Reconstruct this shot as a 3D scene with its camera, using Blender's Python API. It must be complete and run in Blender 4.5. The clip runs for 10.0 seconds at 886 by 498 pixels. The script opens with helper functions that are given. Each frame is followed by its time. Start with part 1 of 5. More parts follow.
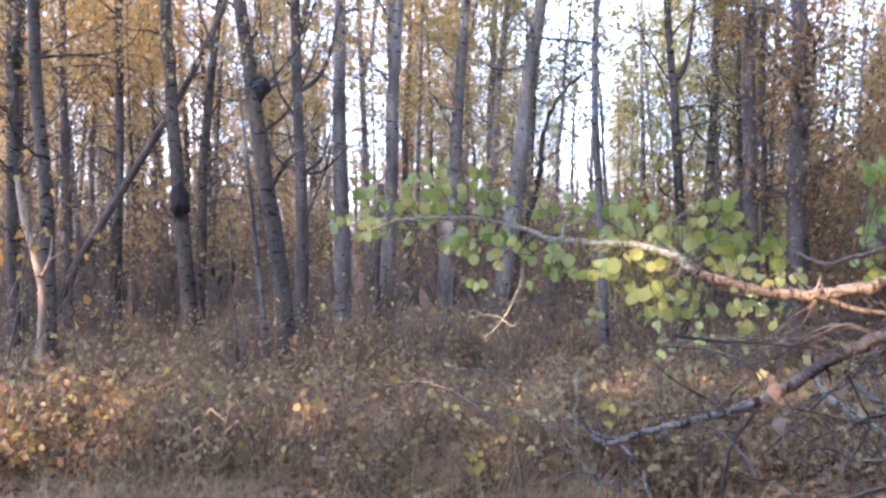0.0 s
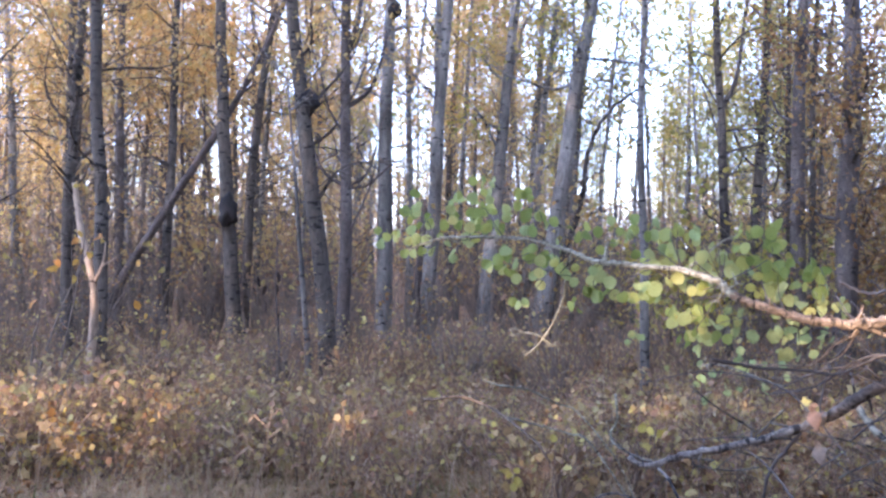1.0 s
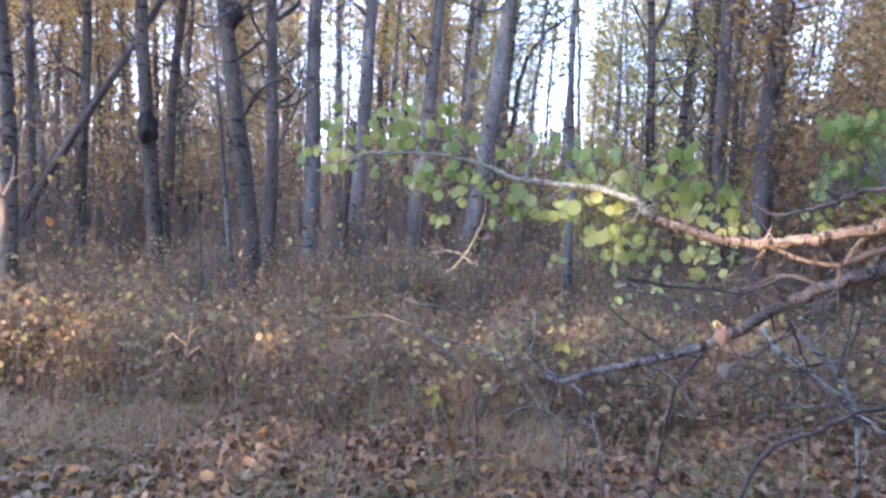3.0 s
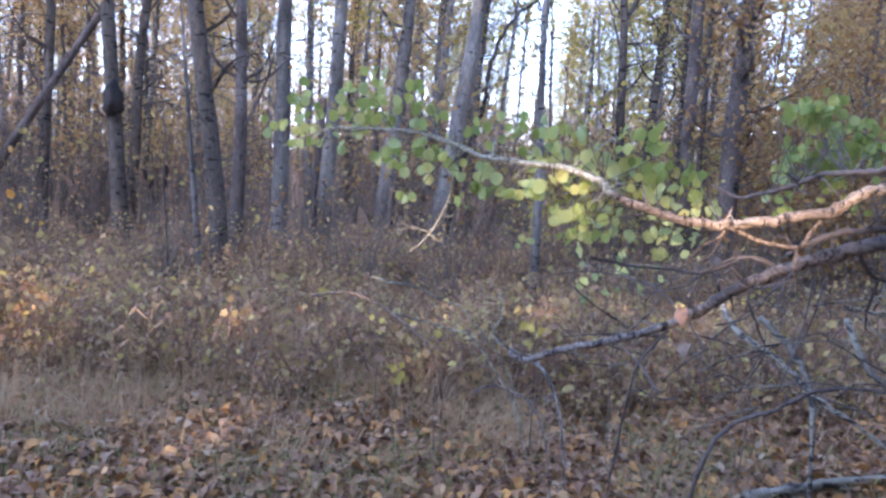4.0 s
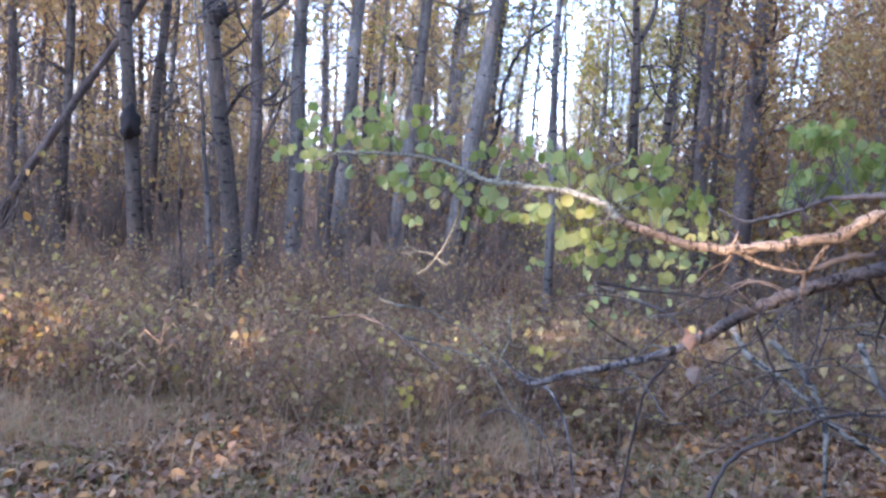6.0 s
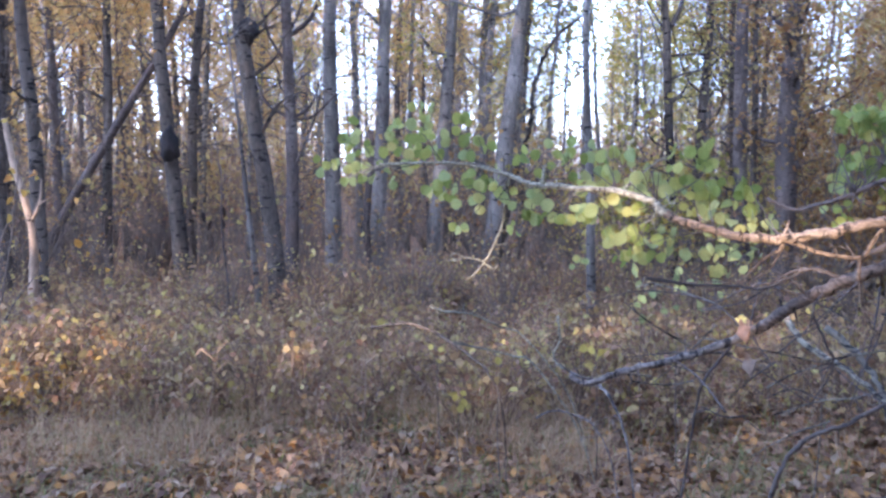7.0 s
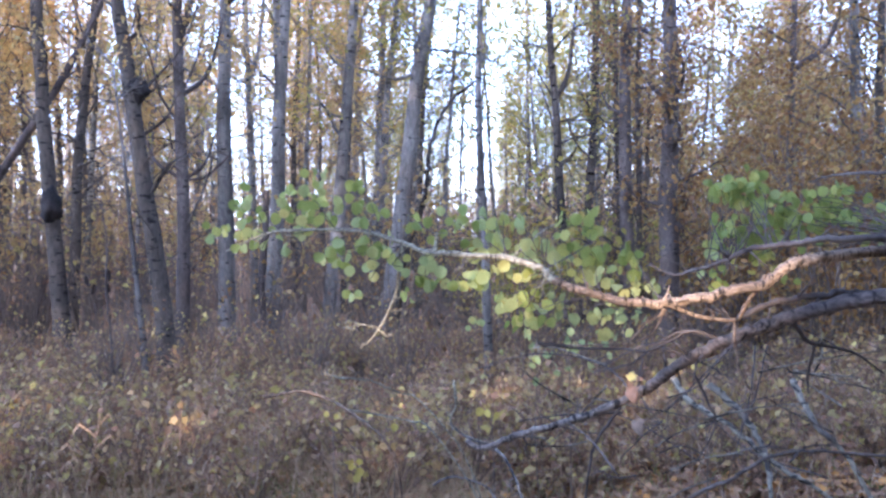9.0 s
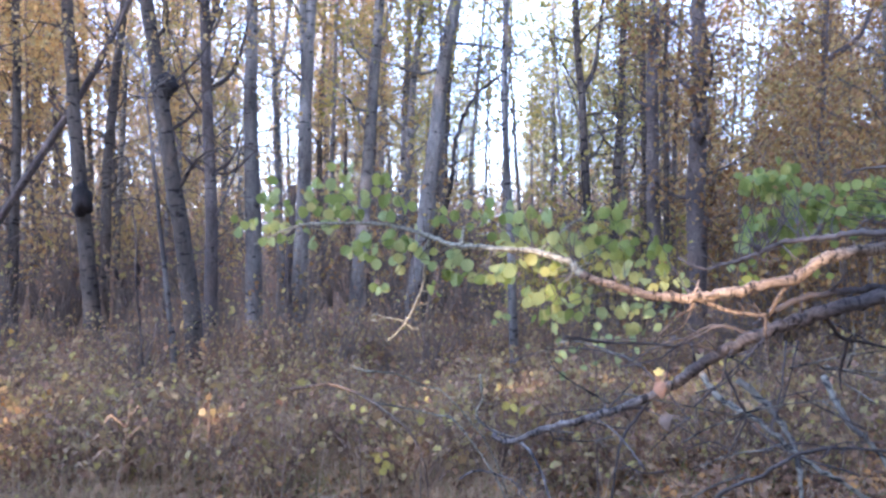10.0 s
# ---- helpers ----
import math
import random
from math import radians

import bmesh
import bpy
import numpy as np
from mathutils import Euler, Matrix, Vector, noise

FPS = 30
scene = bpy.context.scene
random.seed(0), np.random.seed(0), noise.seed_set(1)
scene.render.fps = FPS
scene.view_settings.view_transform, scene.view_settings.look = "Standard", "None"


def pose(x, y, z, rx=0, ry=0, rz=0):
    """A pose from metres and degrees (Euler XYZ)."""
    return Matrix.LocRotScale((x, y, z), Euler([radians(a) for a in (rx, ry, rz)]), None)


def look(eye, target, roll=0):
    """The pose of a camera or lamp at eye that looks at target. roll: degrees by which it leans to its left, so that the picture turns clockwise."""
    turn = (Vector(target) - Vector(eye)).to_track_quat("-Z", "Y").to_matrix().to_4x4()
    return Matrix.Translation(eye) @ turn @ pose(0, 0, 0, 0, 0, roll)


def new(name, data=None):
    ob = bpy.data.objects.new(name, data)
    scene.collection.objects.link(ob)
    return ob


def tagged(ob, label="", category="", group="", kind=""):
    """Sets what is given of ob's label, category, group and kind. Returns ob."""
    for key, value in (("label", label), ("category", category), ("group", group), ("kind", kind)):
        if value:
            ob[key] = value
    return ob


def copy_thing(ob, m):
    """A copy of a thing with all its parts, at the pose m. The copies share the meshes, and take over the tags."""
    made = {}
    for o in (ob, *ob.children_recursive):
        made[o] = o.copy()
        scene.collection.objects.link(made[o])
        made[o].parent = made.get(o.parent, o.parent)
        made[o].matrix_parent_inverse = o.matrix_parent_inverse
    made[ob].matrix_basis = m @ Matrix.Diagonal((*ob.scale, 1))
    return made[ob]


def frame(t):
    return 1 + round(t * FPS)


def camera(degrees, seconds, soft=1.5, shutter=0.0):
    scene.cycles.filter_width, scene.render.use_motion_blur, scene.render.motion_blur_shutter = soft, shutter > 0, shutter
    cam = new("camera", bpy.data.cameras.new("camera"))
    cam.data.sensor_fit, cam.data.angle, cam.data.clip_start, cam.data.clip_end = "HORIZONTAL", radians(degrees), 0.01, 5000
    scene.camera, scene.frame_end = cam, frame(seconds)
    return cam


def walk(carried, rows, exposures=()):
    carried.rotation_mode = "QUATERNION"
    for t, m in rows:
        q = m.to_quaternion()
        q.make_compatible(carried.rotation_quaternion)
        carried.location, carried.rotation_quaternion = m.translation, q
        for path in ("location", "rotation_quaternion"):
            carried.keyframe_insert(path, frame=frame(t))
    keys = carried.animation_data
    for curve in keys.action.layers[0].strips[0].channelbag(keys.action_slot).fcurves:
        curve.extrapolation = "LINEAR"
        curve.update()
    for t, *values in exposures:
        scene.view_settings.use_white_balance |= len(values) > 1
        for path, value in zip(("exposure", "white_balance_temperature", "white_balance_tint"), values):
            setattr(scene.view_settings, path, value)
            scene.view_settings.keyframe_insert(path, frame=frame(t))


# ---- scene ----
EXPOSURE, KELVIN, TINT = 3.14, 4620, 26
cam = camera(58.1, 10.0, soft=2.6, shutter=0.5)


def held(x, y, z, yaw, pitch, roll):
    return pose(x, y, z, 90 + pitch, 0, yaw) @ pose(0, 0, 0, 0, 0, roll)


PATH = [
    (0, held(-0.027, 0.057, 1.513, 0.03, -1.16, -0.2)),
    (0.5, held(-0.008, 0.007, 1.533, 0.49, -0.68, 1.01)),
    (1, held(-0.038, -0.013, 1.523, 2.96, -0.08, 1.41)),
    (1.5, held(-0.036, -0.007, 1.517, 2.47, -1.34, 1.43)),
    (2, held(-0.023, -0.009, 1.503, 2.78, -2.9, 0.92)),
    (2.5, held(-0.012, 0, 1.491, 0.65, -3.54, 2.53)),
    (2.7, held(-0.009, 0.017, 1.489, -0.75, -4.21, 2.65)),
    (4, held(0.016, 0.015, 1.474, -4.4, -6.42, 3.82)),
    (4.5, held(0.006, 0.019, 1.475, -4.72, -6.01, 5.37)),
    (5, held(0.001, 0.02, 1.477, -2.02, -5.28, 6.42)),
    (5.2, held(0.009, 0.007, 1.473, -2.17, -5.47, 5.02)),
    (6.3, held(0.051, 0.01, 1.5, -3.12, -4.51, 3.63)),
    (6.5, held(0.04, -0.005, 1.509, 0.24, -4.37, 3.28)),
    (7, held(0.009, -0.013, 1.502, -0.5, -4.9, 0.22)),
    (7.5, held(0.025, -0.035, 1.509, -1.97, -4.22, -0.31)),
    (8, held(0.019, -0.003, 1.523, -6.74, -3.01, 0.26)),
    (8.5, held(0.026, -0.012, 1.528, -7.52, -1.34, 1.06)),
    (9, held(0.027, -0.013, 1.533, -7.75, -0.71, 0)),
    (9.5, held(0.021, -0.007, 1.529, -6.99, -0.76, 0.06)),
    (10, held(0.021, -0.008, 1.529, -5.96, -1.1, 0.06)),
]
walk(cam, PATH, exposures=[(0.0, EXPOSURE, KELVIN + 350, TINT), (1.0, EXPOSURE, KELVIN + 150, TINT), (2.0, EXPOSURE, KELVIN, TINT), (10.0, EXPOSURE, KELVIN, TINT)])

# ---- world and sun ----
SUN_ELEVATION, SUN_AZIMUTH = radians(14.5), radians(201)  # low evening sun behind the walker
TO_SUN = Vector((math.sin(SUN_AZIMUTH) * math.cos(SUN_ELEVATION), math.cos(SUN_AZIMUTH) * math.cos(SUN_ELEVATION), math.sin(SUN_ELEVATION)))
world = bpy.data.worlds.new("evening_sky")
scene.world = world
world.use_nodes = True
sky = world.node_tree.nodes.new("ShaderNodeTexSky")
sky.sky_type, sky.sun_disc = "NISHITA", False
sky.sun_elevation, sky.sun_rotation = SUN_ELEVATION, SUN_AZIMUTH
sky.air_density, sky.dust_density, sky.ozone_density = 1.0, 1.2, 1.0
world.node_tree.nodes["Background"].inputs["Strength"].default_value = 0.15
hazy = world.node_tree.nodes.new("ShaderNodeHueSaturation")  # thin evening haze takes colour out of the sky
hazy.inputs["Saturation"].default_value = 0.6
world.node_tree.links.new(sky.outputs[0], hazy.inputs["Color"])
world.node_tree.links.new(hazy.outputs[0], world.node_tree.nodes["Background"].inputs["Color"])
sun = new("sun", bpy.data.lights.new("sun", "SUN"))
sun.data.energy, sun.data.angle, sun.data.color = 1.7, radians(0.53), (1.0, 0.70, 0.38)
sun.matrix_basis = look(TO_SUN * 60, (0, 0, 0))

# ---- materials ----
def shader(name, rough=0.8):
    m = bpy.data.materials.new(name)
    m.use_nodes = True
    p = m.node_tree.nodes["Principled BSDF"]
    p.inputs["Roughness"].default_value = rough
    p.inputs["Specular IOR Level"].default_value = 0.3
    return m, m.node_tree.nodes, m.node_tree.links, p


def ramp(nodes, stops, mode="LINEAR"):
    r = nodes.new("ShaderNodeValToRGB")
    r.color_ramp.interpolation = mode
    els = r.color_ramp.elements
    while len(els) < len(stops):
        els.new(0.5)
    for e, (at, c) in zip(els, stops):
        e.position, e.color = at, (*c, 1)
    return r


def spots(nodes, links, scale, stretch=(1, 1, 1), detail=4.0, coord="Object"):
    tc, mp, n = nodes.new("ShaderNodeTexCoord"), nodes.new("ShaderNodeMapping"), nodes.new("ShaderNodeTexNoise")
    mp.inputs["Scale"].default_value = stretch
    n.inputs["Scale"].default_value, n.inputs["Detail"].default_value = scale, detail
    links.new(tc.outputs[coord], mp.inputs["Vector"])
    links.new(mp.outputs[0], n.inputs["Vector"])
    return n


def blend(nodes, links, fac, a, b, kind="MIX"):
    mx = nodes.new("ShaderNodeMix")
    mx.data_type, mx.blend_type = "RGBA", kind
    for sock, v in ((mx.inputs[0], fac), (mx.inputs[6], a), (mx.inputs[7], b)):
        if hasattr(v, "is_linked"):
            links.new(v, sock)
        else:
            sock.default_value = v if isinstance(v, float) else (*v, 1)
    return mx.outputs[2]


def relief(nodes, links, p, height, strength, distance):
    b = nodes.new("ShaderNodeBump")
    b.inputs["Strength"].default_value, b.inputs["Distance"].default_value = strength, distance
    links.new(height, b.inputs["Height"])
    links.new(b.outputs[0], p.inputs["Normal"])


def bark(name, light, mid, dark, marks=0.62, fineness=1.0, lying=False):
    """Bark with soft mottling, lichen, and dark lenticel marks lying across the stem."""
    m, n, l, p = shader(name, 0.85)
    turned = (lambda u, v: (v, u, u)) if lying else (lambda u, v: (u, u, v))
    big = spots(n, l, 2.2 * fineness, turned(1, 0.5), 5)
    col = ramp(n, [(0.32, dark), (0.5, mid), (0.68, light)])
    l.new(big.outputs[0], col.inputs[0])
    fine = spots(n, l, 30 * fineness, turned(1, 0.35), 5)
    grain = ramp(n, [(0.32, (0.42, 0.4, 0.38)), (0.5, (0.9, 0.88, 0.86)), (0.68, (1.35, 1.32, 1.25))] if lying else [(0.3, (0.62, 0.62, 0.62)), (0.7, (1.15, 1.13, 1.1))])
    l.new(fine.outputs[0], grain.inputs[0])
    c = blend(n, l, 1.0, col.outputs[0], grain.outputs[0], "MULTIPLY")
    len_ = spots(n, l, 7 * fineness, turned(0.9, 5.0 if lying else 2.6), 3)
    cut = ramp(n, [(marks - 0.03, (0, 0, 0)), (marks + 0.02, (1, 1, 1))])
    l.new(len_.outputs[0], cut.inputs[0])
    c = blend(n, l, cut.outputs[0], c, tuple(v * 0.3 for v in dark))
    l.new(c, p.inputs["Base Color"])
    relief(n, l, p, fine.outputs[0], 0.6, 0.012)
    return m


def foliage(name, stops, source="island", through_light=0.4, rough=0.55):
    """Leaf blades: each takes its own tint, lets some light through and has faint blotches."""
    m, n, l, p = shader(name, rough)
    if source == "island":
        rnd = n.new("ShaderNodeNewGeometry").outputs["Random Per Island"]
    else:
        rnd = n.new("ShaderNodeObjectInfo").outputs["Random"]
    col = ramp(n, stops)
    l.new(rnd, col.inputs[0])
    blot = spots(n, l, 45, (1, 1, 1), 3)
    tone = ramp(n, [(0.3, (0.72, 0.7, 0.66)), (0.7, (1.15, 1.12, 1.05))])
    l.new(blot.outputs[0], tone.inputs[0])
    c = blend(n, l, 1.0, col.outputs[0], tone.outputs[0], "MULTIPLY")
    l.new(c, p.inputs["Base Color"])
    tr, mix = n.new("ShaderNodeBsdfTranslucent"), n.new("ShaderNodeMixShader")
    l.new(c, tr.inputs["Color"])
    mix.inputs[0].default_value = through_light
    l.new(p.outputs[0], mix.inputs[1])
    l.new(tr.outputs[0], mix.inputs[2])
    l.new(mix.outputs[0], n["Material Output"].inputs["Surface"])
    return m


ASPEN = bark("aspen_bark", (0.31, 0.285, 0.24), (0.205, 0.185, 0.155), (0.10, 0.09, 0.075), 0.64)
GREY_BARK = bark("weathered_grey_bark", (0.27, 0.245, 0.205), (0.18, 0.16, 0.132), (0.10, 0.088, 0.073), 0.62)
POPLAR = bark("old_poplar_bark", (0.155, 0.128, 0.097), (0.105, 0.086, 0.065), (0.06, 0.049, 0.038), 0.61)
DARK_BARK = bark("dark_dead_bark", (0.20, 0.165, 0.135), (0.125, 0.10, 0.082), (0.066, 0.054, 0.046), 0.66, 1.6)
LIMB_BARK = bark("weathered_limb_bark", (0.20, 0.165, 0.14), (0.13, 0.106, 0.09), (0.075, 0.062, 0.054), 0.6, 2.2, True)
PALE_BARK = bark("pale_lichen_bark", (0.42, 0.375, 0.27), (0.26, 0.225, 0.16), (0.12, 0.10, 0.078), 0.57, 2.0)
SCUFFED = bark("scuffed_limb_bark", (0.29, 0.25, 0.205), (0.185, 0.155, 0.13), (0.085, 0.07, 0.06), 0.58, 2.0, True)
LICHEN = bark("pale_branch_bark", (0.48, 0.44, 0.31), (0.34, 0.31, 0.21), (0.17, 0.15, 0.11), 0.64, 3.5, True)
CANE = bark("bramble_stem_bark", (0.37, 0.27, 0.18), (0.27, 0.19, 0.125), (0.16, 0.11, 0.075), 0.75)
TAN_WOOD = bark("peeled_tan_wood", (0.5, 0.38, 0.26), (0.4, 0.29, 0.19), (0.24, 0.17, 0.11), 0.7)
BRANCH_BARK = bark("young_aspen_bark", (0.37, 0.275, 0.18), (0.25, 0.18, 0.118), (0.11, 0.082, 0.058), 0.6, 3.5, True)
BURL = bark("black_burl_bark", (0.06, 0.05, 0.043), (0.032, 0.027, 0.024), (0.016, 0.014, 0.013), 0.72, 2.0)
STEM = bark("shrub_stem_bark", (0.31, 0.25, 0.185), (0.21, 0.167, 0.125), (0.13, 0.10, 0.076), 0.75)
GOLD = foliage("golden_leaves", [(0.0, (0.46, 0.27, 0.09)), (0.35, (0.56, 0.38, 0.13)), (0.7, (0.62, 0.46, 0.17)), (1.0, (0.40, 0.35, 0.14))], through_light=0.55)
OLIVE = foliage("yellow_olive_leaves", [(0.0, (0.24, 0.25, 0.06)), (0.5, (0.42, 0.37, 0.09)), (1.0, (0.52, 0.38, 0.08))])
RUST = foliage("rust_brown_leaves", [(0.0, (0.20, 0.105, 0.048)), (0.4, (0.33, 0.19, 0.065)), (0.75, (0.46, 0.30, 0.09)), (1.0, (0.32, 0.27, 0.11))])
BRUSH = foliage("fading_shrub_leaves", [(0.0, (0.26, 0.15, 0.09)), (0.25, (0.40, 0.25, 0.14)), (0.45, (0.54, 0.38, 0.16)), (0.62, (0.46, 0.38, 0.15)), (0.78, (0.32, 0.19, 0.12)), (0.92, (0.52, 0.47, 0.16)), (1.0, (0.68, 0.55, 0.16))])
WITHERED = foliage("withered_bramble_leaves", [(0.0, (0.30, 0.19, 0.12)), (0.4, (0.42, 0.29, 0.18)), (0.8, (0.50, 0.39, 0.24)), (1.0, (0.40, 0.36, 0.16))])
ORANGE = foliage("orange_yellow_shrub_leaves", [(0.0, (0.50, 0.24, 0.06)), (0.5, (0.60, 0.38, 0.08)), (1.0, (0.56, 0.46, 0.11))])
# foliage of the unseen trees added as sun blockers
SHADE = foliage("shade_tree_leaves", [(0.0, (0.05, 0.07, 0.025)), (1.0, (0.09, 0.1, 0.035))], through_light=0.1)
FRESH = foliage("green_aspen_leaf", [(0.0, (0.25, 0.31, 0.075)), (0.5, (0.35, 0.40, 0.10)), (0.85, (0.44, 0.47, 0.12)), (1.0, (0.57, 0.54, 0.14))], "object", 0.5, 0.5)
TURNING = foliage("yellowing_aspen_leaf", [(0.0, (0.40, 0.47, 0.18)), (0.6, (0.50, 0.54, 0.20)), (0.9, (0.58, 0.58, 0.20)), (1.0, (0.66, 0.58, 0.19))], "object", 0.5, 0.5)
FALLEN = foliage("fallen_leaf", [(0.0, (0.18, 0.10, 0.055)), (0.3, (0.32, 0.19, 0.09)), (0.6, (0.44, 0.28, 0.13)), (0.85, (0.56, 0.30, 0.08)), (1.0, (0.58, 0.46, 0.32))], "object", 0.15, 0.7)
LITTER = foliage("leaf_litter", [(0.0, (0.15, 0.085, 0.05)), (0.25, (0.28, 0.165, 0.09)), (0.5, (0.42, 0.26, 0.14)), (0.7, (0.58, 0.30, 0.075)), (0.85, (0.24, 0.14, 0.08)), (1.0, (0.46, 0.34, 0.21))], "island", 0.15, 0.75)
STRAW = foliage("dry_grass", [(0.0, (0.40, 0.26, 0.15)), (0.45, (0.56, 0.38, 0.21)), (0.75, (0.64, 0.47, 0.27)), (1.0, (0.38, 0.35, 0.145))], "island", 0.3, 0.7)
GREEN_GRASS = foliage("short_grass", [(0.0, (0.20, 0.24, 0.07)), (0.3, (0.31, 0.32, 0.11)), (0.6, (0.42, 0.33, 0.16)), (1.0, (0.56, 0.41, 0.24))], "island", 0.3, 0.7)
LEAFY = foliage("green_and_yellow_leaves", [(0.0, (0.34, 0.40, 0.17)), (0.7, (0.47, 0.51, 0.20)), (1.0, (0.60, 0.58, 0.20))], through_light=0.5)
PALE_LEAF = foliage("pale_bark_strip", [(0.0, (0.36, 0.27, 0.2)), (1.0, (0.36, 0.27, 0.2))], "object", 0.1, 0.8)
YELLOW = foliage("bright_yellow_leaf", [(0.0, (0.56, 0.47, 0.11)), (1.0, (0.62, 0.54, 0.15))], "object", 0.4, 0.6)
REED = foliage("dry_reed_blade", [(0.0, (0.48, 0.34, 0.19)), (0.7, (0.52, 0.35, 0.2)), (1.0, (0.38, 0.38, 0.15))], "object", 0.3, 0.6)
REED_STUFF = foliage("dead_stalk_straw", [(0.0, (0.58, 0.44, 0.28)), (1.0, (0.66, 0.52, 0.36))], "island", 0.3, 0.6)
CURL = foliage("curled_dead_leaf", [(0.0, (0.42, 0.25, 0.16)), (1.0, (0.5, 0.31, 0.2))], "object", 0.4, 0.6)
HAZE_LEAF = foliage("far_wood_leaves", [(0.0, (0.30, 0.20, 0.15)), (0.5, (0.44, 0.30, 0.18)), (1.0, (0.50, 0.38, 0.2))])


def soil():
    m, n, l, p = shader("forest_floor", 0.95)
    a, b = spots(n, l, 1.3, detail=6), spots(n, l, 40, detail=6)
    base = ramp(n, [(0.3, (0.25, 0.155, 0.09)), (0.5, (0.38, 0.245, 0.14)), (0.7, (0.32, 0.255, 0.13))])
    l.new(a.outputs[0], base.inputs[0])
    g = ramp(n, [(0.3, (0.45, 0.42, 0.4)), (0.55, (1, 1, 1)), (0.75, (1.7, 1.5, 1.2))])
    l.new(b.outputs[0], g.inputs[0])
    l.new(blend(n, l, 1.0, base.outputs[0], g.outputs[0], "MULTIPLY"), p.inputs["Base Color"])
    v, tc = n.new("ShaderNodeTexVoronoi"), n.new("ShaderNodeTexCoord")
    v.inputs["Scale"].default_value = 24.0
    l.new(tc.outputs["Object"], v.inputs["Vector"])
    tint = ramp(n, [(0.0, (0.55, 0.5, 0.45)), (0.5, (1.0, 0.95, 0.88)), (1.0, (1.45, 1.2, 0.95))])
    l.new(v.outputs["Color"], tint.inputs[0])
    l.new(blend(n, l, 1.0, blend(n, l, 1.0, base.outputs[0], g.outputs[0], "MULTIPLY"), tint.outputs[0], "MULTIPLY"), p.inputs["Base Color"])
    relief(n, l, p, b.outputs[0], 0.9, 0.03)
    return m


SOIL = soil()


# ---- building helpers ----
def thing(name, loc, label, category, group="", kind=""):
    ob = new(name)
    ob.empty_display_size = 0.2
    ob.matrix_basis = Matrix.Translation(loc)
    return tagged(ob, label, category, group, kind)


def under(ob, parent):
    ob.parent = parent
    ob.matrix_parent_inverse = parent.matrix_basis.inverted()
    return ob


def solid(name, verts, faces, material, smooth=True):
    me = bpy.data.meshes.new(name)
    me.from_pydata([tuple(v) for v in verts], [], faces)
    me.materials.append(material)
    if smooth:
        me.polygons.foreach_set("use_smooth", [True] * len(me.polygons))
    me.update()
    return me


def polygons(name, verts, count, corners, material):
    """A mesh of count separate polygons with the same number of corners, from an array of their corners."""
    me = bpy.data.meshes.new(name)
    me.vertices.add(count * corners)
    me.vertices.foreach_set("co", np.asarray(verts, np.float32).ravel())
    me.loops.add(count * corners)
    me.loops.foreach_set("vertex_index", np.arange(count * corners, dtype=np.int32))
    me.polygons.add(count)
    me.polygons.foreach_set("loop_start", np.arange(0, count * corners, corners, dtype=np.int32))
    me.materials.append(material)
    me.update(calc_edges=True)
    return me


def glide(points, steps=5):
    """A smooth line through a few points."""
    p = np.array(points, float)
    p = np.vstack([2 * p[0] - p[1], p, 2 * p[-1] - p[-2]])
    out = []
    for a, b, c, d in zip(p, p[1:], p[2:], p[3:]):
        for s in np.arange(steps) / steps:
            out.append(0.5 * (2 * b + (c - a) * s + (2 * a - 5 * b + 4 * c - d) * s * s + (3 * b - a - 3 * c + d) * s**3))
    return np.array(out + [p[-2]])


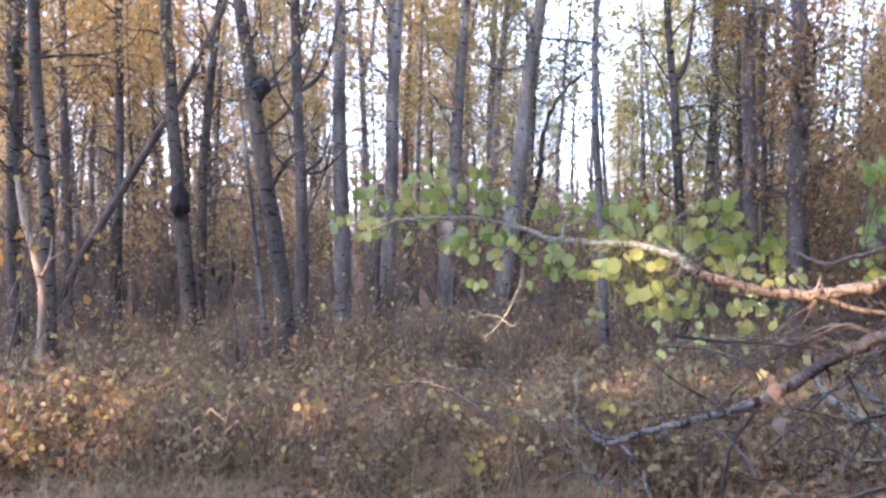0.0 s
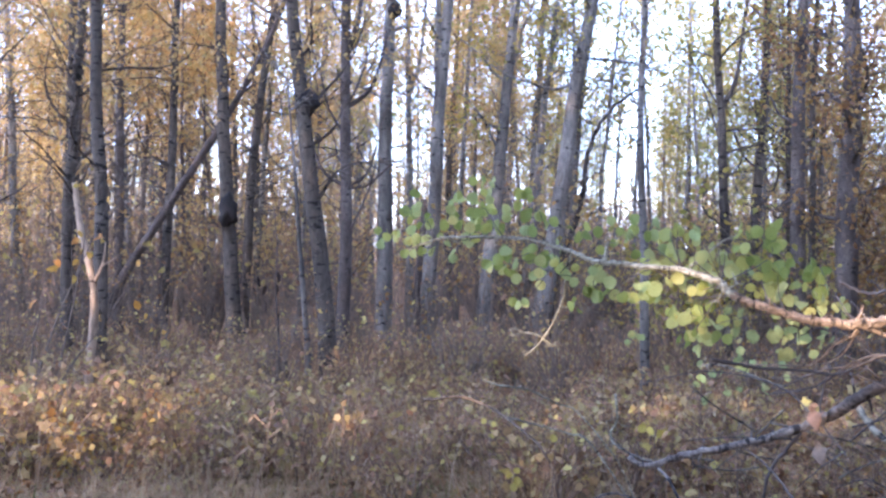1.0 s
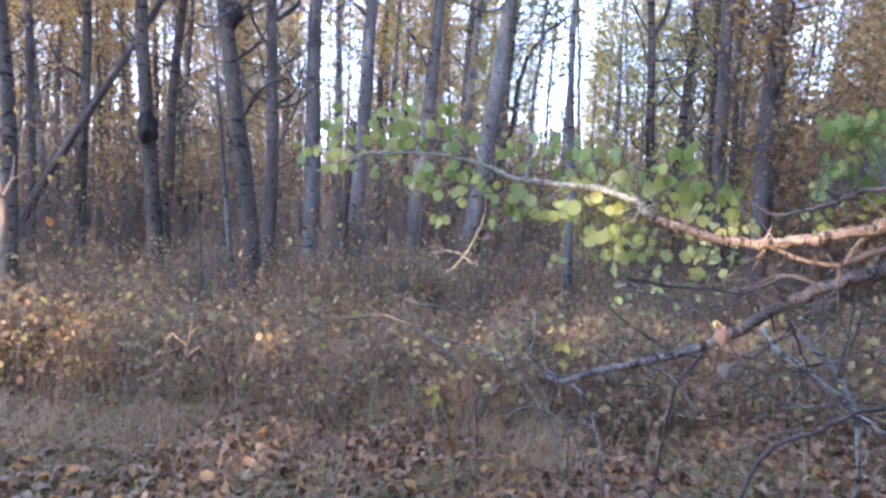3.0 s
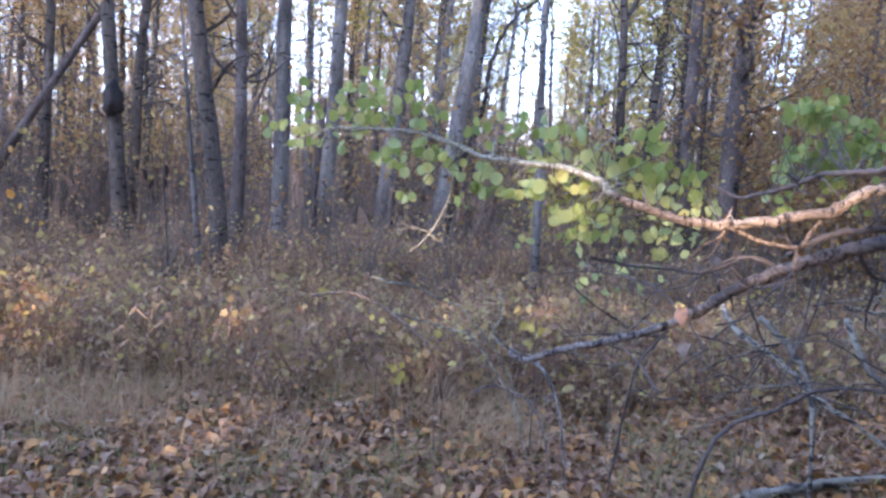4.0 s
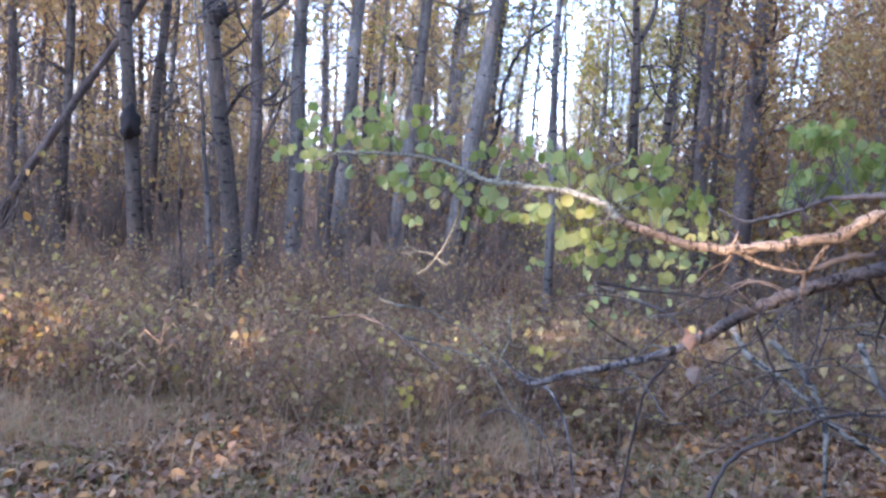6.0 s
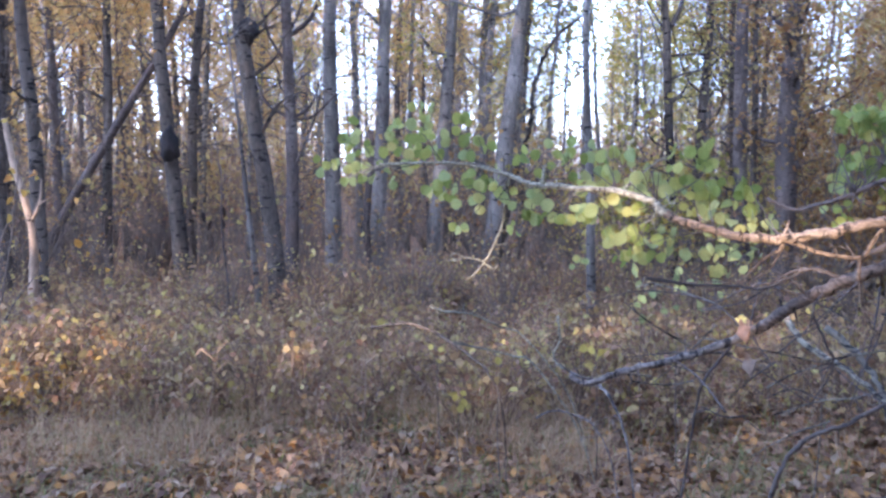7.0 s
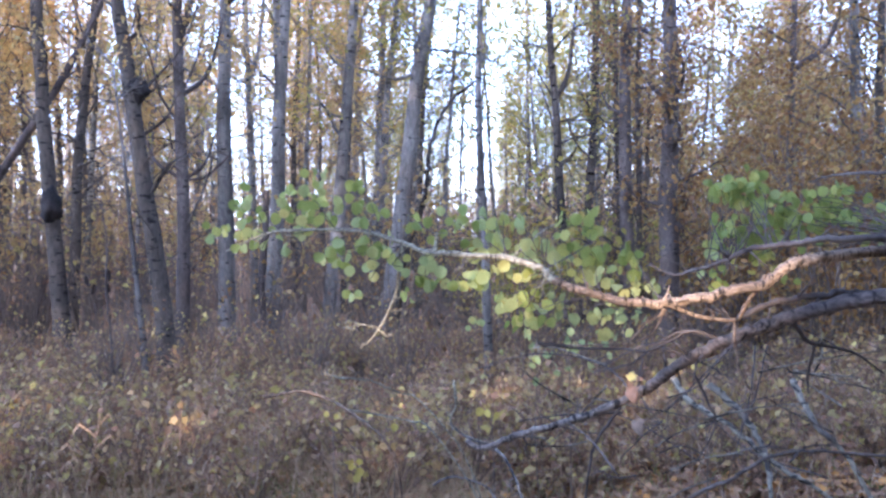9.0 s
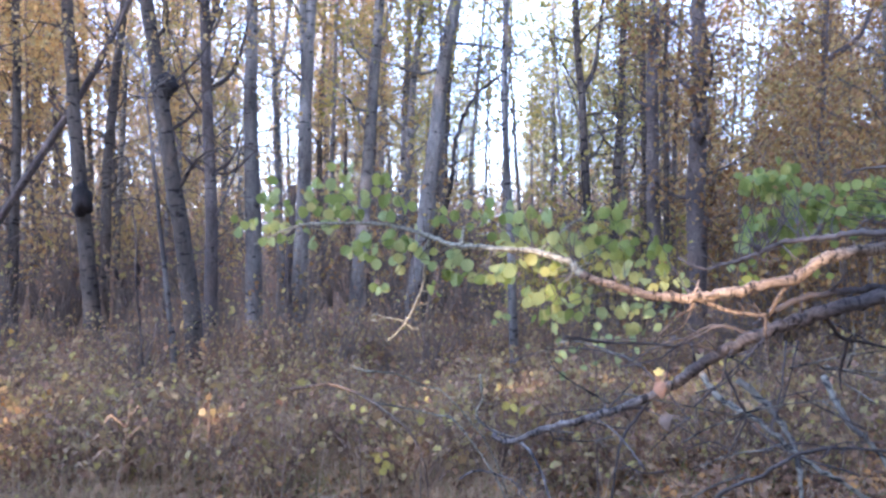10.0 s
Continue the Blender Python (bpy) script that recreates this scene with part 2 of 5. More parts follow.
class Wood:
    """Round stems gathered into one mesh."""

    def __init__(self):
        self.verts, self.faces, self.count = [], [], 0

    def stem(self, line, r0, r1, sides=6, rough=0.0, rng=None, flare=0.0):
        line = np.asarray(line, float)
        n = len(line)
        ahead = np.gradient(line, axis=0)
        ahead /= np.linalg.norm(ahead, axis=1)[:, None] + 1e-9
        ref = np.array([0.31, 0.95, 0.05]) if abs(ahead[0][2]) > 0.7 else np.array([0.0, 0.1, 1.0])
        u = np.cross(ahead, ref)
        u /= np.linalg.norm(u, axis=1)[:, None] + 1e-9
        v = np.cross(ahead, u)
        s = np.linspace(0, 1, n)
        rad = r0 + (r1 - r0) * s
        if flare:
            rad = rad * (1 + flare * np.exp(-np.arange(n) * 1.3))
        ang = np.arange(sides) * 2 * np.pi / sides
        ring = np.cos(ang)[None, :, None] * u[:, None] + np.sin(ang)[None, :, None] * v[:, None]
        wob = np.ones((n, sides)) if rng is None else 1 + rough * rng.standard_normal((n, sides))
        pts = line[:, None] + ring * (rad[:, None] * wob)[..., None]
        at = self.count
        self.verts += [tuple(q) for q in pts.reshape(-1, 3)]
        for i in range(n - 1):
            for j in range(sides):
                k = (j + 1) % sides
                self.faces.append((at + i * sides + j, at + i * sides + k, at + (i + 1) * sides + k, at + (i + 1) * sides + j))
        self.faces.append(tuple(at + j for j in range(sides))[::-1])
        self.faces.append(tuple(at + (n - 1) * sides + j for j in range(sides)))
        self.count += n * sides
        return self

    def lump(self, centre, size, seed, rings=12, sides=16):
        """A knobbly swelling with uneven warts."""
        at = self.count
        for i in range(rings + 1):
            th = math.pi * i / rings
            for j in range(sides):
                ph = 2 * math.pi * j / sides
                d = Vector((math.sin(th) * math.cos(ph), math.sin(th) * math.sin(ph), math.cos(th)))
                k = 1 + 0.42 * noise.noise(d * 1.7 + Vector((seed, 0, 0))) + 0.3 * noise.noise(d * 4.5 + Vector((0, seed, 0)))
                self.verts.append((centre[0] + size[0] * k * d.x, centre[1] + size[1] * k * d.y, centre[2] + size[2] * k * d.z))
        for i in range(rings):
            for j in range(sides):
                k = (j + 1) % sides
                self.faces.append((at + i * sides + j, at + (i + 1) * sides + j, at + (i + 1) * sides + k, at + i * sides + k))
        self.count += (rings + 1) * sides
        return self

    def mesh(self, name, material):
        return solid(name, self.verts, self.faces, material)


def unit(a):
    return a / (np.linalg.norm(a, axis=-1, keepdims=True) + 1e-9)


def blades(rng, centres, size, spread=0.35, hang=0.4, shape="oval", wide=0.85):
    """Corners of leaf blades at the given places: oval (six corners), plain (four) or lobed like a bramble leaf."""
    n = len(centres)
    ax = unit(rng.standard_normal((n, 3)) + np.array([0, 0, -hang * 2]))
    side = unit(np.cross(ax, rng.standard_normal((n, 3))))
    nor = np.cross(ax, side)
    ln = size * (1 + spread * rng.standard_normal(n)).clip(0.5, 1.8)[:, None]
    w = ln * wide
    if shape == "plain":
        fold = nor * ln * 0.15
        k = [centres, centres + ax * ln * 0.45 + side * w * 0.5 + fold, centres + ax * ln, centres + ax * ln * 0.45 - side * w * 0.5 + fold]
    elif shape == "lobed":
        outline = [(0, 0, 0), (0.08, 0.40, 1), (0.36, 0.27, 0.6), (0.55, 0.52, 1), (0.70, 0.2, 0.4), (1.0, 0.03, -0.8)]
        outline += [(u, -v, f) for u, v, f in outline[:0:-1]]
        k = [centres + ax * ln * u + side * w * v + nor * ln * 0.14 * f for u, v, f in outline]
    else:
        fold = nor * ln * 0.12
        k = [centres, centres + ax * ln * 0.25 + side * w * 0.46 + fold, centres + ax * ln * 0.62 + side * w * 0.4 + fold, centres + ax * ln - nor * ln * 0.1,
             centres + ax * ln * 0.62 - side * w * 0.4 + fold, centres + ax * ln * 0.25 - side * w * 0.46 + fold]
    return np.stack(k, 1)


def leaf_mesh(name, rng, centres, size, material, **how):
    c = blades(rng, np.asarray(centres, float), size, **how)
    return polygons(name, c, c.shape[0], c.shape[1], material)


def ground_z(x, y):
    return 0.05 * math.sin(0.9 * x + 0.4) * math.cos(0.7 * y) + 0.03 * math.sin(2.3 * x + 1.7 * y)


# ---- ground: one sheet out to the horizon ----
def ground():
    k = 150
    s = np.sinh(np.linspace(-1, 1, k) * 6.2)
    s = s / s[-1] * 900
    verts = [(x, y + 5, ground_z(x, y + 5) if abs(x) < 80 and abs(y) < 80 else 0.0) for y in s for x in s]
    faces = [(j * k + i, j * k + i + 1, (j + 1) * k + i + 1, (j + 1) * k + i) for j in range(k - 1) for i in range(k - 1)]
    ob = new("ground", solid("ground", verts, faces, SOIL))
    return tagged(ob, "brown forest floor of soil and rotting leaves", "ground", kind="structure")


GROUND = ground()


# ---- standing trees ----
def crown_points(rng, twigs, count, scatter):
    """Places for leaves round the outer twigs."""
    tw = np.array(twigs)
    return tw[rng.integers(0, len(tw), count)] + rng.standard_normal((count, 3)) * scatter


def limbs_of(wood, rng, line, radius, h, first, limbs, reach, dead_below=0.0, sides=5, each=None):
    """Limbs with side twigs up the stem; returns the places where leaves may hang."""
    tips = []
    zs = line[:, 2]
    whole = wood
    for i in range(limbs):
        wood = Wood() if each else whole
        z = first + (h * 0.97 - first) * ((i + rng.random()) / limbs)
        j = min(int(np.searchsorted(zs, z)), len(line) - 1)
        root, az = line[j], rng.random() * 2 * math.pi
        up = 0.25 + 0.6 * rng.random()
        ln = reach * (0.5 + 0.7 * rng.random()) * (1.1 - 0.6 * z / h)
        d = np.array([math.cos(az), math.sin(az), up])
        pts = [root]
        for s in range(4):
            d = unit(d + rng.standard_normal(3) * 0.28 + np.array([0, 0, 0.08]))
            pts.append(pts[-1] + d * ln / 4)
        r = max(0.3 * radius * (1 - 0.75 * z / h), 0.008)
        wood.stem(glide(pts, 2), r, 0.004, sides)
        live = z > dead_below
        for s in range(1, 5):
            for _ in range(2):
                e = unit(d + rng.standard_normal(3) * 0.9)
                a = pts[s]
                b = a + e * ln * 0.22
                c = b + unit(e + rng.standard_normal(3) * 0.5) * ln * 0.2
                wood.stem([a, b, c], max(r * 0.3, 0.004), 0.002, 3)
                if live:
                    tips += [b, c, (b + c) / 2]
        if live:
            tips += pts[2:]
        if each:
            each(wood)
    return tips


def trunk_line(curve, h, rng, x, y, z0=-0.15, step=0.35):
    zs = np.arange(z0, h + 0.01, step)
    cz, cx = [0.0] + [c[0] for c in curve if c[0] > 0.3], [0.0] + [c[1] for c in curve if c[0] > 0.3]
    top = cz[-1]
    slope = (cx[-1] - cx[-2]) / max(cz[-1] - cz[-2], 0.5)
    dx = np.where(zs <= top, np.interp(zs, cz, cx), cx[-1] + (zs - top) * slope * 0.7)
    wob = np.cumsum(rng.standard_normal((len(zs), 2)) * 0.012, axis=0)
    return np.stack([x + dx + wob[:, 0] * 0.5, y + wob[:, 1], zs], 1)


def tree(x, y, d, curve, h=11.0, material=None, first=2.6, limbs=16, reach=1.5, leaves=2600, leaf=None, size=0.052, scatter=0.13, seed=0,
         label="tall grey aspen with smooth marked bark and yellow leaves", name="aspen_tree", dead_below=3.0, forks=(), lumps=(), far=False):
    rng = np.random.default_rng(seed)
    z0 = ground_z(x, y)
    root = thing(name, (x, y, z0), label, "tree", "trees of the wood")
    line = trunk_line(curve, h, rng, x, y)
    wood = Wood().stem(line, d * 0.545, d * 0.1, 14, 0.03, rng, flare=0.22)
    skin = material or ASPEN
    each = None if far else (lambda w: under(new("limb", w.mesh("limb", skin)), root))
    tips = limbs_of(wood, rng, line, d / 2, h, first, limbs, reach, dead_below, each=each)
    if not far and h > 6:
        limbs_of(wood, rng, line, 0.03, h, 0.8, 14, 1.3, 99, 4, each) if first < 2.5 else None
        limbs_of(wood, rng, line, 0.024, 4.5, 1.0, 11, 1.3, 99, 4, each)
    for z, dx, dz, r in forks:
        j = int(np.searchsorted(line[:, 2], z))
        a = line[j]
        b = a + np.array([dx, 0.1, dz])
        mid = (a + b) / 2 + np.array([dx * 0.18, 0, -dz * 0.08])
        wood.stem(glide([a, mid, b, b + np.array([dx * 0.3, 0, dz])], 5), r, r * 0.45, 8, 0.02, rng)
        tips += [b, b + np.array([dx * 0.3, 0, dz])]
    under(new("trunk", wood.mesh("trunk", material or ASPEN)), root)
    for cx, cy, cz, sx, sy, sz in lumps:
        tagged(under(new("burl", Wood().lump((cx, cy, cz), (sx, sy, sz), seed).mesh("burl", BURL)), root), "black knobbly burl")
    if leaves:
        under(new("crown", leaf_mesh("crown", rng, crown_points(rng, tips, leaves, scatter), size, leaf or GOLD, shape="plain")), root)
    return root


GREY = "slender grey aspen with dark-marked bark and thin yellow leaves"
DUSKY = "dark-barked poplar with bare twigs and sparse orange leaves"
tree(-3.65, 11.5, 0.22, [(1.9, -0.16), (3.3, -0.26), (4.8, -0.32)], material=POPLAR, label="dark-barked poplar with a black burl at head height", seed=1,
     lumps=[(-3.76, 11.36, 1.98, 0.135, 0.12, 0.22)], leaves=1500)
tree(-1.81, 9.3, 0.20, [(1.4, -0.16), (2.1, -0.28), (3.2, -0.43), (4.2, -0.57)], material=POPLAR, first=1.6, limbs=22, label="crooked grey-brown poplar with a black knob on its stem", seed=2,
     lumps=[(-2.15, 9.24, 3.19, 0.125, 0.11, 0.15)], leaves=2000)
tree(-4.00, 13, 0.17, [(1.6, 0.06), (2.8, 0.11), (4.2, 0.24), (5.2, 0.37)], material=POPLAR, first=1.2, limbs=26, label=DUSKY, seed=3, leaves=1600)
tree(-1.91, 10.5, 0.17, [(1.4, 0.05), (2.6, 0.03), (3.9, 0.0), (4.3, -0.01)], material=DARK_BARK, first=1.4, limbs=22, label="dark brown forked tree with spreading bare limbs", seed=4,
     forks=[(3.1, 0.42, 0.55, 0.035), (2.2, 0.3, 0.3, 0.025), (3.7, 0.2, 1.0, 0.045), (2.3, -0.45, 0.45, 0.025)], leaves=1700)
tree(-1.53, 12, 0.25, [(1.4, -0.01), (2.6, -0.03), (3.8, -0.03), (5.0, 0.02)], first=3.0, limbs=14, label=GREY, seed=5, leaves=2300, lumps=[(-1.47, 11.92, 5.08, 0.10, 0.09, 0.13)], forks=[(2.9, 0.45, 0.18, 0.016), (2.5, -0.4, 0.3, 0.014)])
tree(-1.42, 15, 0.15, [(2.5, -0.06), (4.4, -0.11), (5.7, -0.18)], first=3.0, label=GREY, seed=6, forks=[(4.3, 0.25, 1.4, 0.05)])
tree(-0.90, 12, 0.23, [(1.7, 0.08), (3.6, 0.17), (5.1, 0.29)], first=3.4, limbs=13, label="twin-topped grey aspen with pale marked bark", seed=7, forks=[(3.6, -0.06, 1.6, 0.075)], leaves=2000)
tree(-0.04, 12, 0.21, [(2.2, 0.18), (3.0, 0.24), (4.3, 0.35), (5.1, 0.43)], first=2.6, limbs=16, label=GREY, seed=8, leaf=OLIVE)
tree(0.70, 15, 0.18, [(1.9, 0.17), (2.8, 0.26), (4.4, 0.36), (5.7, 0.52)], first=2.4, limbs=18, label=GREY, seed=9, leaf=OLIVE)
tree(0.78, 12, 0.27, [(1.9, 0.26), (2.6, 0.35), (3.9, 0.50), (5.2, 0.72)], first=3.6, limbs=12, label="leaning pale grey aspen with dark-marked bark", seed=10, leaf=OLIVE, leaves=1900,
     forks=[(4.3, 1.0, -0.1, 0.024), (2.9, 0.5, 0.12, 0.016)])
tree(1.65, 8.3, 0.092, [(1.1, -0.04), (1.8, -0.09), (2.9, -0.15), (4.1, -0.12)], h=8, first=3.0, limbs=10, reach=0.9, material=GREY_BARK, label="thin grey aspen pole with few leaves", seed=11, leaf=OLIVE, leaves=500)
tree(3.61, 12, 0.15, [(2.7, -0.13), (3.7, -0.18), (4.6, -0.27)], first=1.6, limbs=24, material=POPLAR, label=DUSKY, seed=12, leaf=OLIVE, forks=[(3.6, 0.3, 0.9, 0.045)])
tree(4.47, 14, 0.19, [(3.6, 0.16), (4.7, 0.21), (5.9, 0.21)], first=2.0, limbs=18, material=POPLAR, label=DUSKY, seed=13, leaf=OLIVE)
tree(4.86, 13, 0.10, [(3.7, -0.11), (5.6, -0.16)], first=1.5, limbs=16, material=POPLAR, label=DUSKY, seed=14, leaf=RUST)
tree(4.24, 11, 0.21, [(2.5, -0.04), (3.8, -0.06), (5.0, -0.05)], first=1.2, limbs=24, material=DARK_BARK, label="dark straight tree with rust-brown leaves", seed=15, leaf=RUST)
tree(4.77, 12, 0.10, [(3.5, -0.01), (5.3, -0.02)], first=1.5, limbs=16, material=POPLAR, label=DUSKY, seed=16, leaf=RUST)
tree(4.38, 10, 0.26, [(1.5, 0.03), (3.2, 0.06), (4.7, 0.06)], first=0.9, limbs=34, reach=1.2, material=DARK_BARK, label="thick dark tree overgrown with rust-brown leaves", seed=17, leaf=RUST, leaves=5200, dead_below=0)
tree(6.57, 11, 0.12, [(2.6, 0.11), (4.4, 0.19)], first=1.0, limbs=26, material=DARK_BARK, label="dark tree with arching limbs and rust leaves", seed=18, leaf=RUST, leaves=4000, dead_below=0,
     forks=[(4.0, 0.8, 0.9, 0.05)])
tree(7.85, 11, 0.20, [(3.0, -0.09), (5.1, -0.15)], first=1.6, limbs=20, label=GREY, seed=19, leaf=RUST)
tree(7.43, 10, 0.14, [(1.7, 0.0), (4.8, -0.01)], first=1.2, limbs=22, material=POPLAR, label=DUSKY, seed=20, leaf=RUST)
tree(-6.44, 12, 0.18, [(1.2, -0.02), (4.2, -0.06)], first=1.8, limbs=20, material=POPLAR, label=DUSKY, seed=21, leaves=1600)
tree(-4.18, 8.5, 0.15, [(1.6, -0.03), (2.8, -0.12), (4.0, -0.14)], first=2.2, limbs=18, material=POPLAR, label="grey aspen beside a broken tan stem", seed=22, leaves=2000)
tree(-6.11, 13, 0.15, [(1.5, -0.01), (3.5, -0.03), (4.7, -0.04)], first=1.6, limbs=22, material=DARK_BARK, label=DUSKY, seed=23, leaves=1600)
tree(-4.96, 12, 0.15, [(1.4, 0.05), (3.3, 0.11), (5.0, 0.13)], first=2.0, limbs=20, material=POPLAR, label=DUSKY, seed=24, leaves=1600)
tree(-7.77, 20, 0.18, [(1.7, 0.05), (5.5, 0.16)], first=3.0, material=PALE_BARK, label="white-barked birch among darker trees", name="birch_tree", seed=25)
tree(-1.94, 8.8, 0.07, [(0.7, -0.07), (1.7, -0.19)], h=3.6, material=GREY_BARK, first=1.8, limbs=9, reach=0.6, label="thin bare grey sapling", name="sapling", seed=26, leaves=60, far=True)

tree(-7.55, 11.6, 0.16, [(1.5, 0.05), (3.5, 0.1), (5.0, 0.12)], first=1.8, limbs=22, material=POPLAR, label=DUSKY, seed=27, leaves=2800)
tree(-8.5, 13, 0.18, [(1.5, -0.02), (3.5, -0.05)], first=1.8, limbs=22, label=GREY, seed=28, leaves=3200)
tree(-10.2, 15, 0.17, [(1.5, 0.02), (3.5, 0.05)], first=2.0, limbs=22, label=GREY, seed=29, leaves=3200)

tree(-5.5, 10.2, 0.14, [(1.5, -0.06), (3.2, -0.02), (4.6, 0.08)], first=1.6, limbs=24, material=POPLAR, label=DUSKY, seed=30, leaves=3200)
tree(-6.7, 9.6, 0.12, [(1.4, 0.08), (3.0, 0.1), (4.4, 0.02)], first=1.4, limbs=26, material=DARK_BARK, label=DUSKY, seed=31, leaves=3400)
tree(-7.3, 13.6, 0.19, [(1.6, 0.03), (3.6, 0.1)], first=1.8, limbs=24, material=POPLAR, label=DUSKY, seed=32, leaves=3600)
tree(-8.6, 10.4, 0.16, [(1.6, 0.03), (3.6, -0.1)], first=1.5, limbs=26, material=POPLAR, label=DUSKY, seed=33, leaves=3600)


# a dead tree that has toppled against the burl tree
def leaning_dead_tree():
    rng = np.random.default_rng(40)
    root = thing("leaning_dead_tree", (-5.92, 11.7, ground_z(-5.92, 11.7)), "dark dead tree leaning slantwise against a standing poplar", "tree", "trees of the wood")
    w = Wood().stem(glide([(-5.95, 11.7, -0.1), (-5.45, 11.7, 0.95), (-4.75, 11.72, 2.1), (-4.12, 11.75, 3.12), (-3.70, 11.78, 3.85), (-3.25, 11.8, 4.8), (-2.95, 11.8, 5.7)]), 0.075, 0.03, 9, 0.03, rng)
    for p, q in (((-4.8, 11.7, 2.0), (-5.1, 11.5, 2.6)), ((-3.75, 11.78, 3.75), (-3.2, 11.6, 4.0)), ((-4.1, 11.75, 3.15), (-4.4, 11.6, 3.65)), ((-3.45, 11.8, 4.35), (-3.65, 11.7, 5.3)), ((-4.4, 11.75, 2.7), (-4.0, 11.6, 2.75))):
        w.stem(glide([p, (np.array(p) + q) / 2 + rng.standard_normal(3) * 0.04, q]), 0.02, 0.005, 5)
    under(new("trunk", w.mesh("trunk", DARK_BARK)), root)


leaning_dead_tree()


def broken_stem():
    rng = np.random.default_rng(41)
    root = thing("snapped_tree", (-4.08, 8.0, ground_z(-4.08, 8)), "tan peeled stem of a broken young tree, forked at the top", "dead tree")
    w = Wood().stem(glide([(-4.08, 8, -0.1), (-4.05, 8, 0.4), (-4.03, 8, 0.9), (-4.1, 8, 1.3), (-4.2, 8, 1.65), (-4.27, 8, 2.1)]), 0.048, 0.026, 8, 0.05, rng, 0.2)
    w.stem(glide([(-4.05, 8, 1.05), (-3.93, 7.96, 1.28), (-3.9, 7.95, 1.5)]), 0.022, 0.008, 6)
    w.stem(glide([(-3.95, 7.96, 1.25), (-3.8, 7.93, 1.33), (-3.74, 7.92, 1.37)]), 0.012, 0.004, 5)
    under(new("trunk", w.mesh("trunk", TAN_WOOD)), root)


broken_stem()


# ---- the wood beyond: a few kinds of tree, copied ----
def wood_beyond():
    rng = np.random.default_rng(50)
    kinds = []
    for i, (mat, leaf, d, h, first, lv) in enumerate([(ASPEN, GOLD, 0.16, 12, 3.0, 4300), (POPLAR, GOLD, 0.13, 10, 2.0, 4300), (POPLAR, OLIVE, 0.11, 9, 1.6, 3200), (PALE_BARK, GOLD, 0.13, 12, 3.5, 3300),
                                                      (POPLAR, RUST, 0.12, 9, 1.2, 4000), (DARK_BARK, GOLD, 0.10, 8, 1.4, 2800), (ASPEN, OLIVE, 0.09, 9, 2.5, 2000)]):
        k = tree(0, 0, d, [(3.0, 0.1 * (i % 3 - 1)), (6.0, 0.25 * (i % 3 - 1))], h=h, material=mat, first=first, limbs=24, reach=1.9, leaves=lv, leaf=leaf, size=0.062, scatter=0.2, seed=60 + i,
                 label=("pale birch" if mat is PALE_BARK else "thin woodland tree") + " with " + {GOLD: "golden", OLIVE: "olive-yellow", RUST: "rust-brown"}[leaf] + " leaves", name="woodland_tree", far=True)
        kinds.append(k)
    placed = 0
    first_use = set()
    while placed < 330:
        y = 14.5 + 34 * rng.random() ** 0.8
        x = (rng.random() * 1.9 - 0.85) * y
        way = x / y
        if 0.105 < way < 0.205 and rng.random() < 0.5:
            continue
        if -0.14 < way < -0.05 and rng.random() < 0.6:
            continue
        i = int(rng.choice([0, 1, 2, 4, 5, 6, 6] if way > 0.25 else [0, 1, 3, 3, 5, 6, 0]))
        if 0.05 < way < 0.36 and rng.random() < 0.65:
            i = int(rng.choice([2, 2, 6]))
        if way > 0.35 and rng.random() < 0.6:
            i = 4
        if 0.11 < way < 0.20:
            i = 6
        s = 0.75 + 0.5 * rng.random()
        m = pose(x, y, ground_z(x, y) - 0.02, rng.normal() * 2.5, rng.normal() * 2.5, rng.random() * 360) @ Matrix.Scale(s, 4)
        if i not in first_use:
            kinds[i].matrix_basis = m
            first_use.add(i)
        else:
            made = copy_thing(kinds[i], Matrix())
            made.matrix_basis = m
        placed += 1


def gap_poles():
    rng = np.random.default_rng(55)
    pole = tree(0, 0, 0.085, [(3.0, 0.05), (6.0, -0.1)], h=9, first=3.2, limbs=14, reach=1.1, leaves=450, leaf=OLIVE, size=0.06, scatter=0.12, seed=71, label="bare young aspen pole with few leaves", name="aspen_pole", far=True, material=GREY_BARK)
    for n in range(12):
        y = 14.5 + 20 * rng.random()
        x = (0.08 + 0.17 * rng.random()) * y
        m = pose(x, y, ground_z(x, y) - 0.02, rng.normal() * 2, rng.normal() * 2.5, rng.random() * 360) @ Matrix.Scale(0.8 + 0.5 * rng.random(), 4)
        (pole if n == 0 else copy_thing(pole, Matrix())).matrix_basis = m


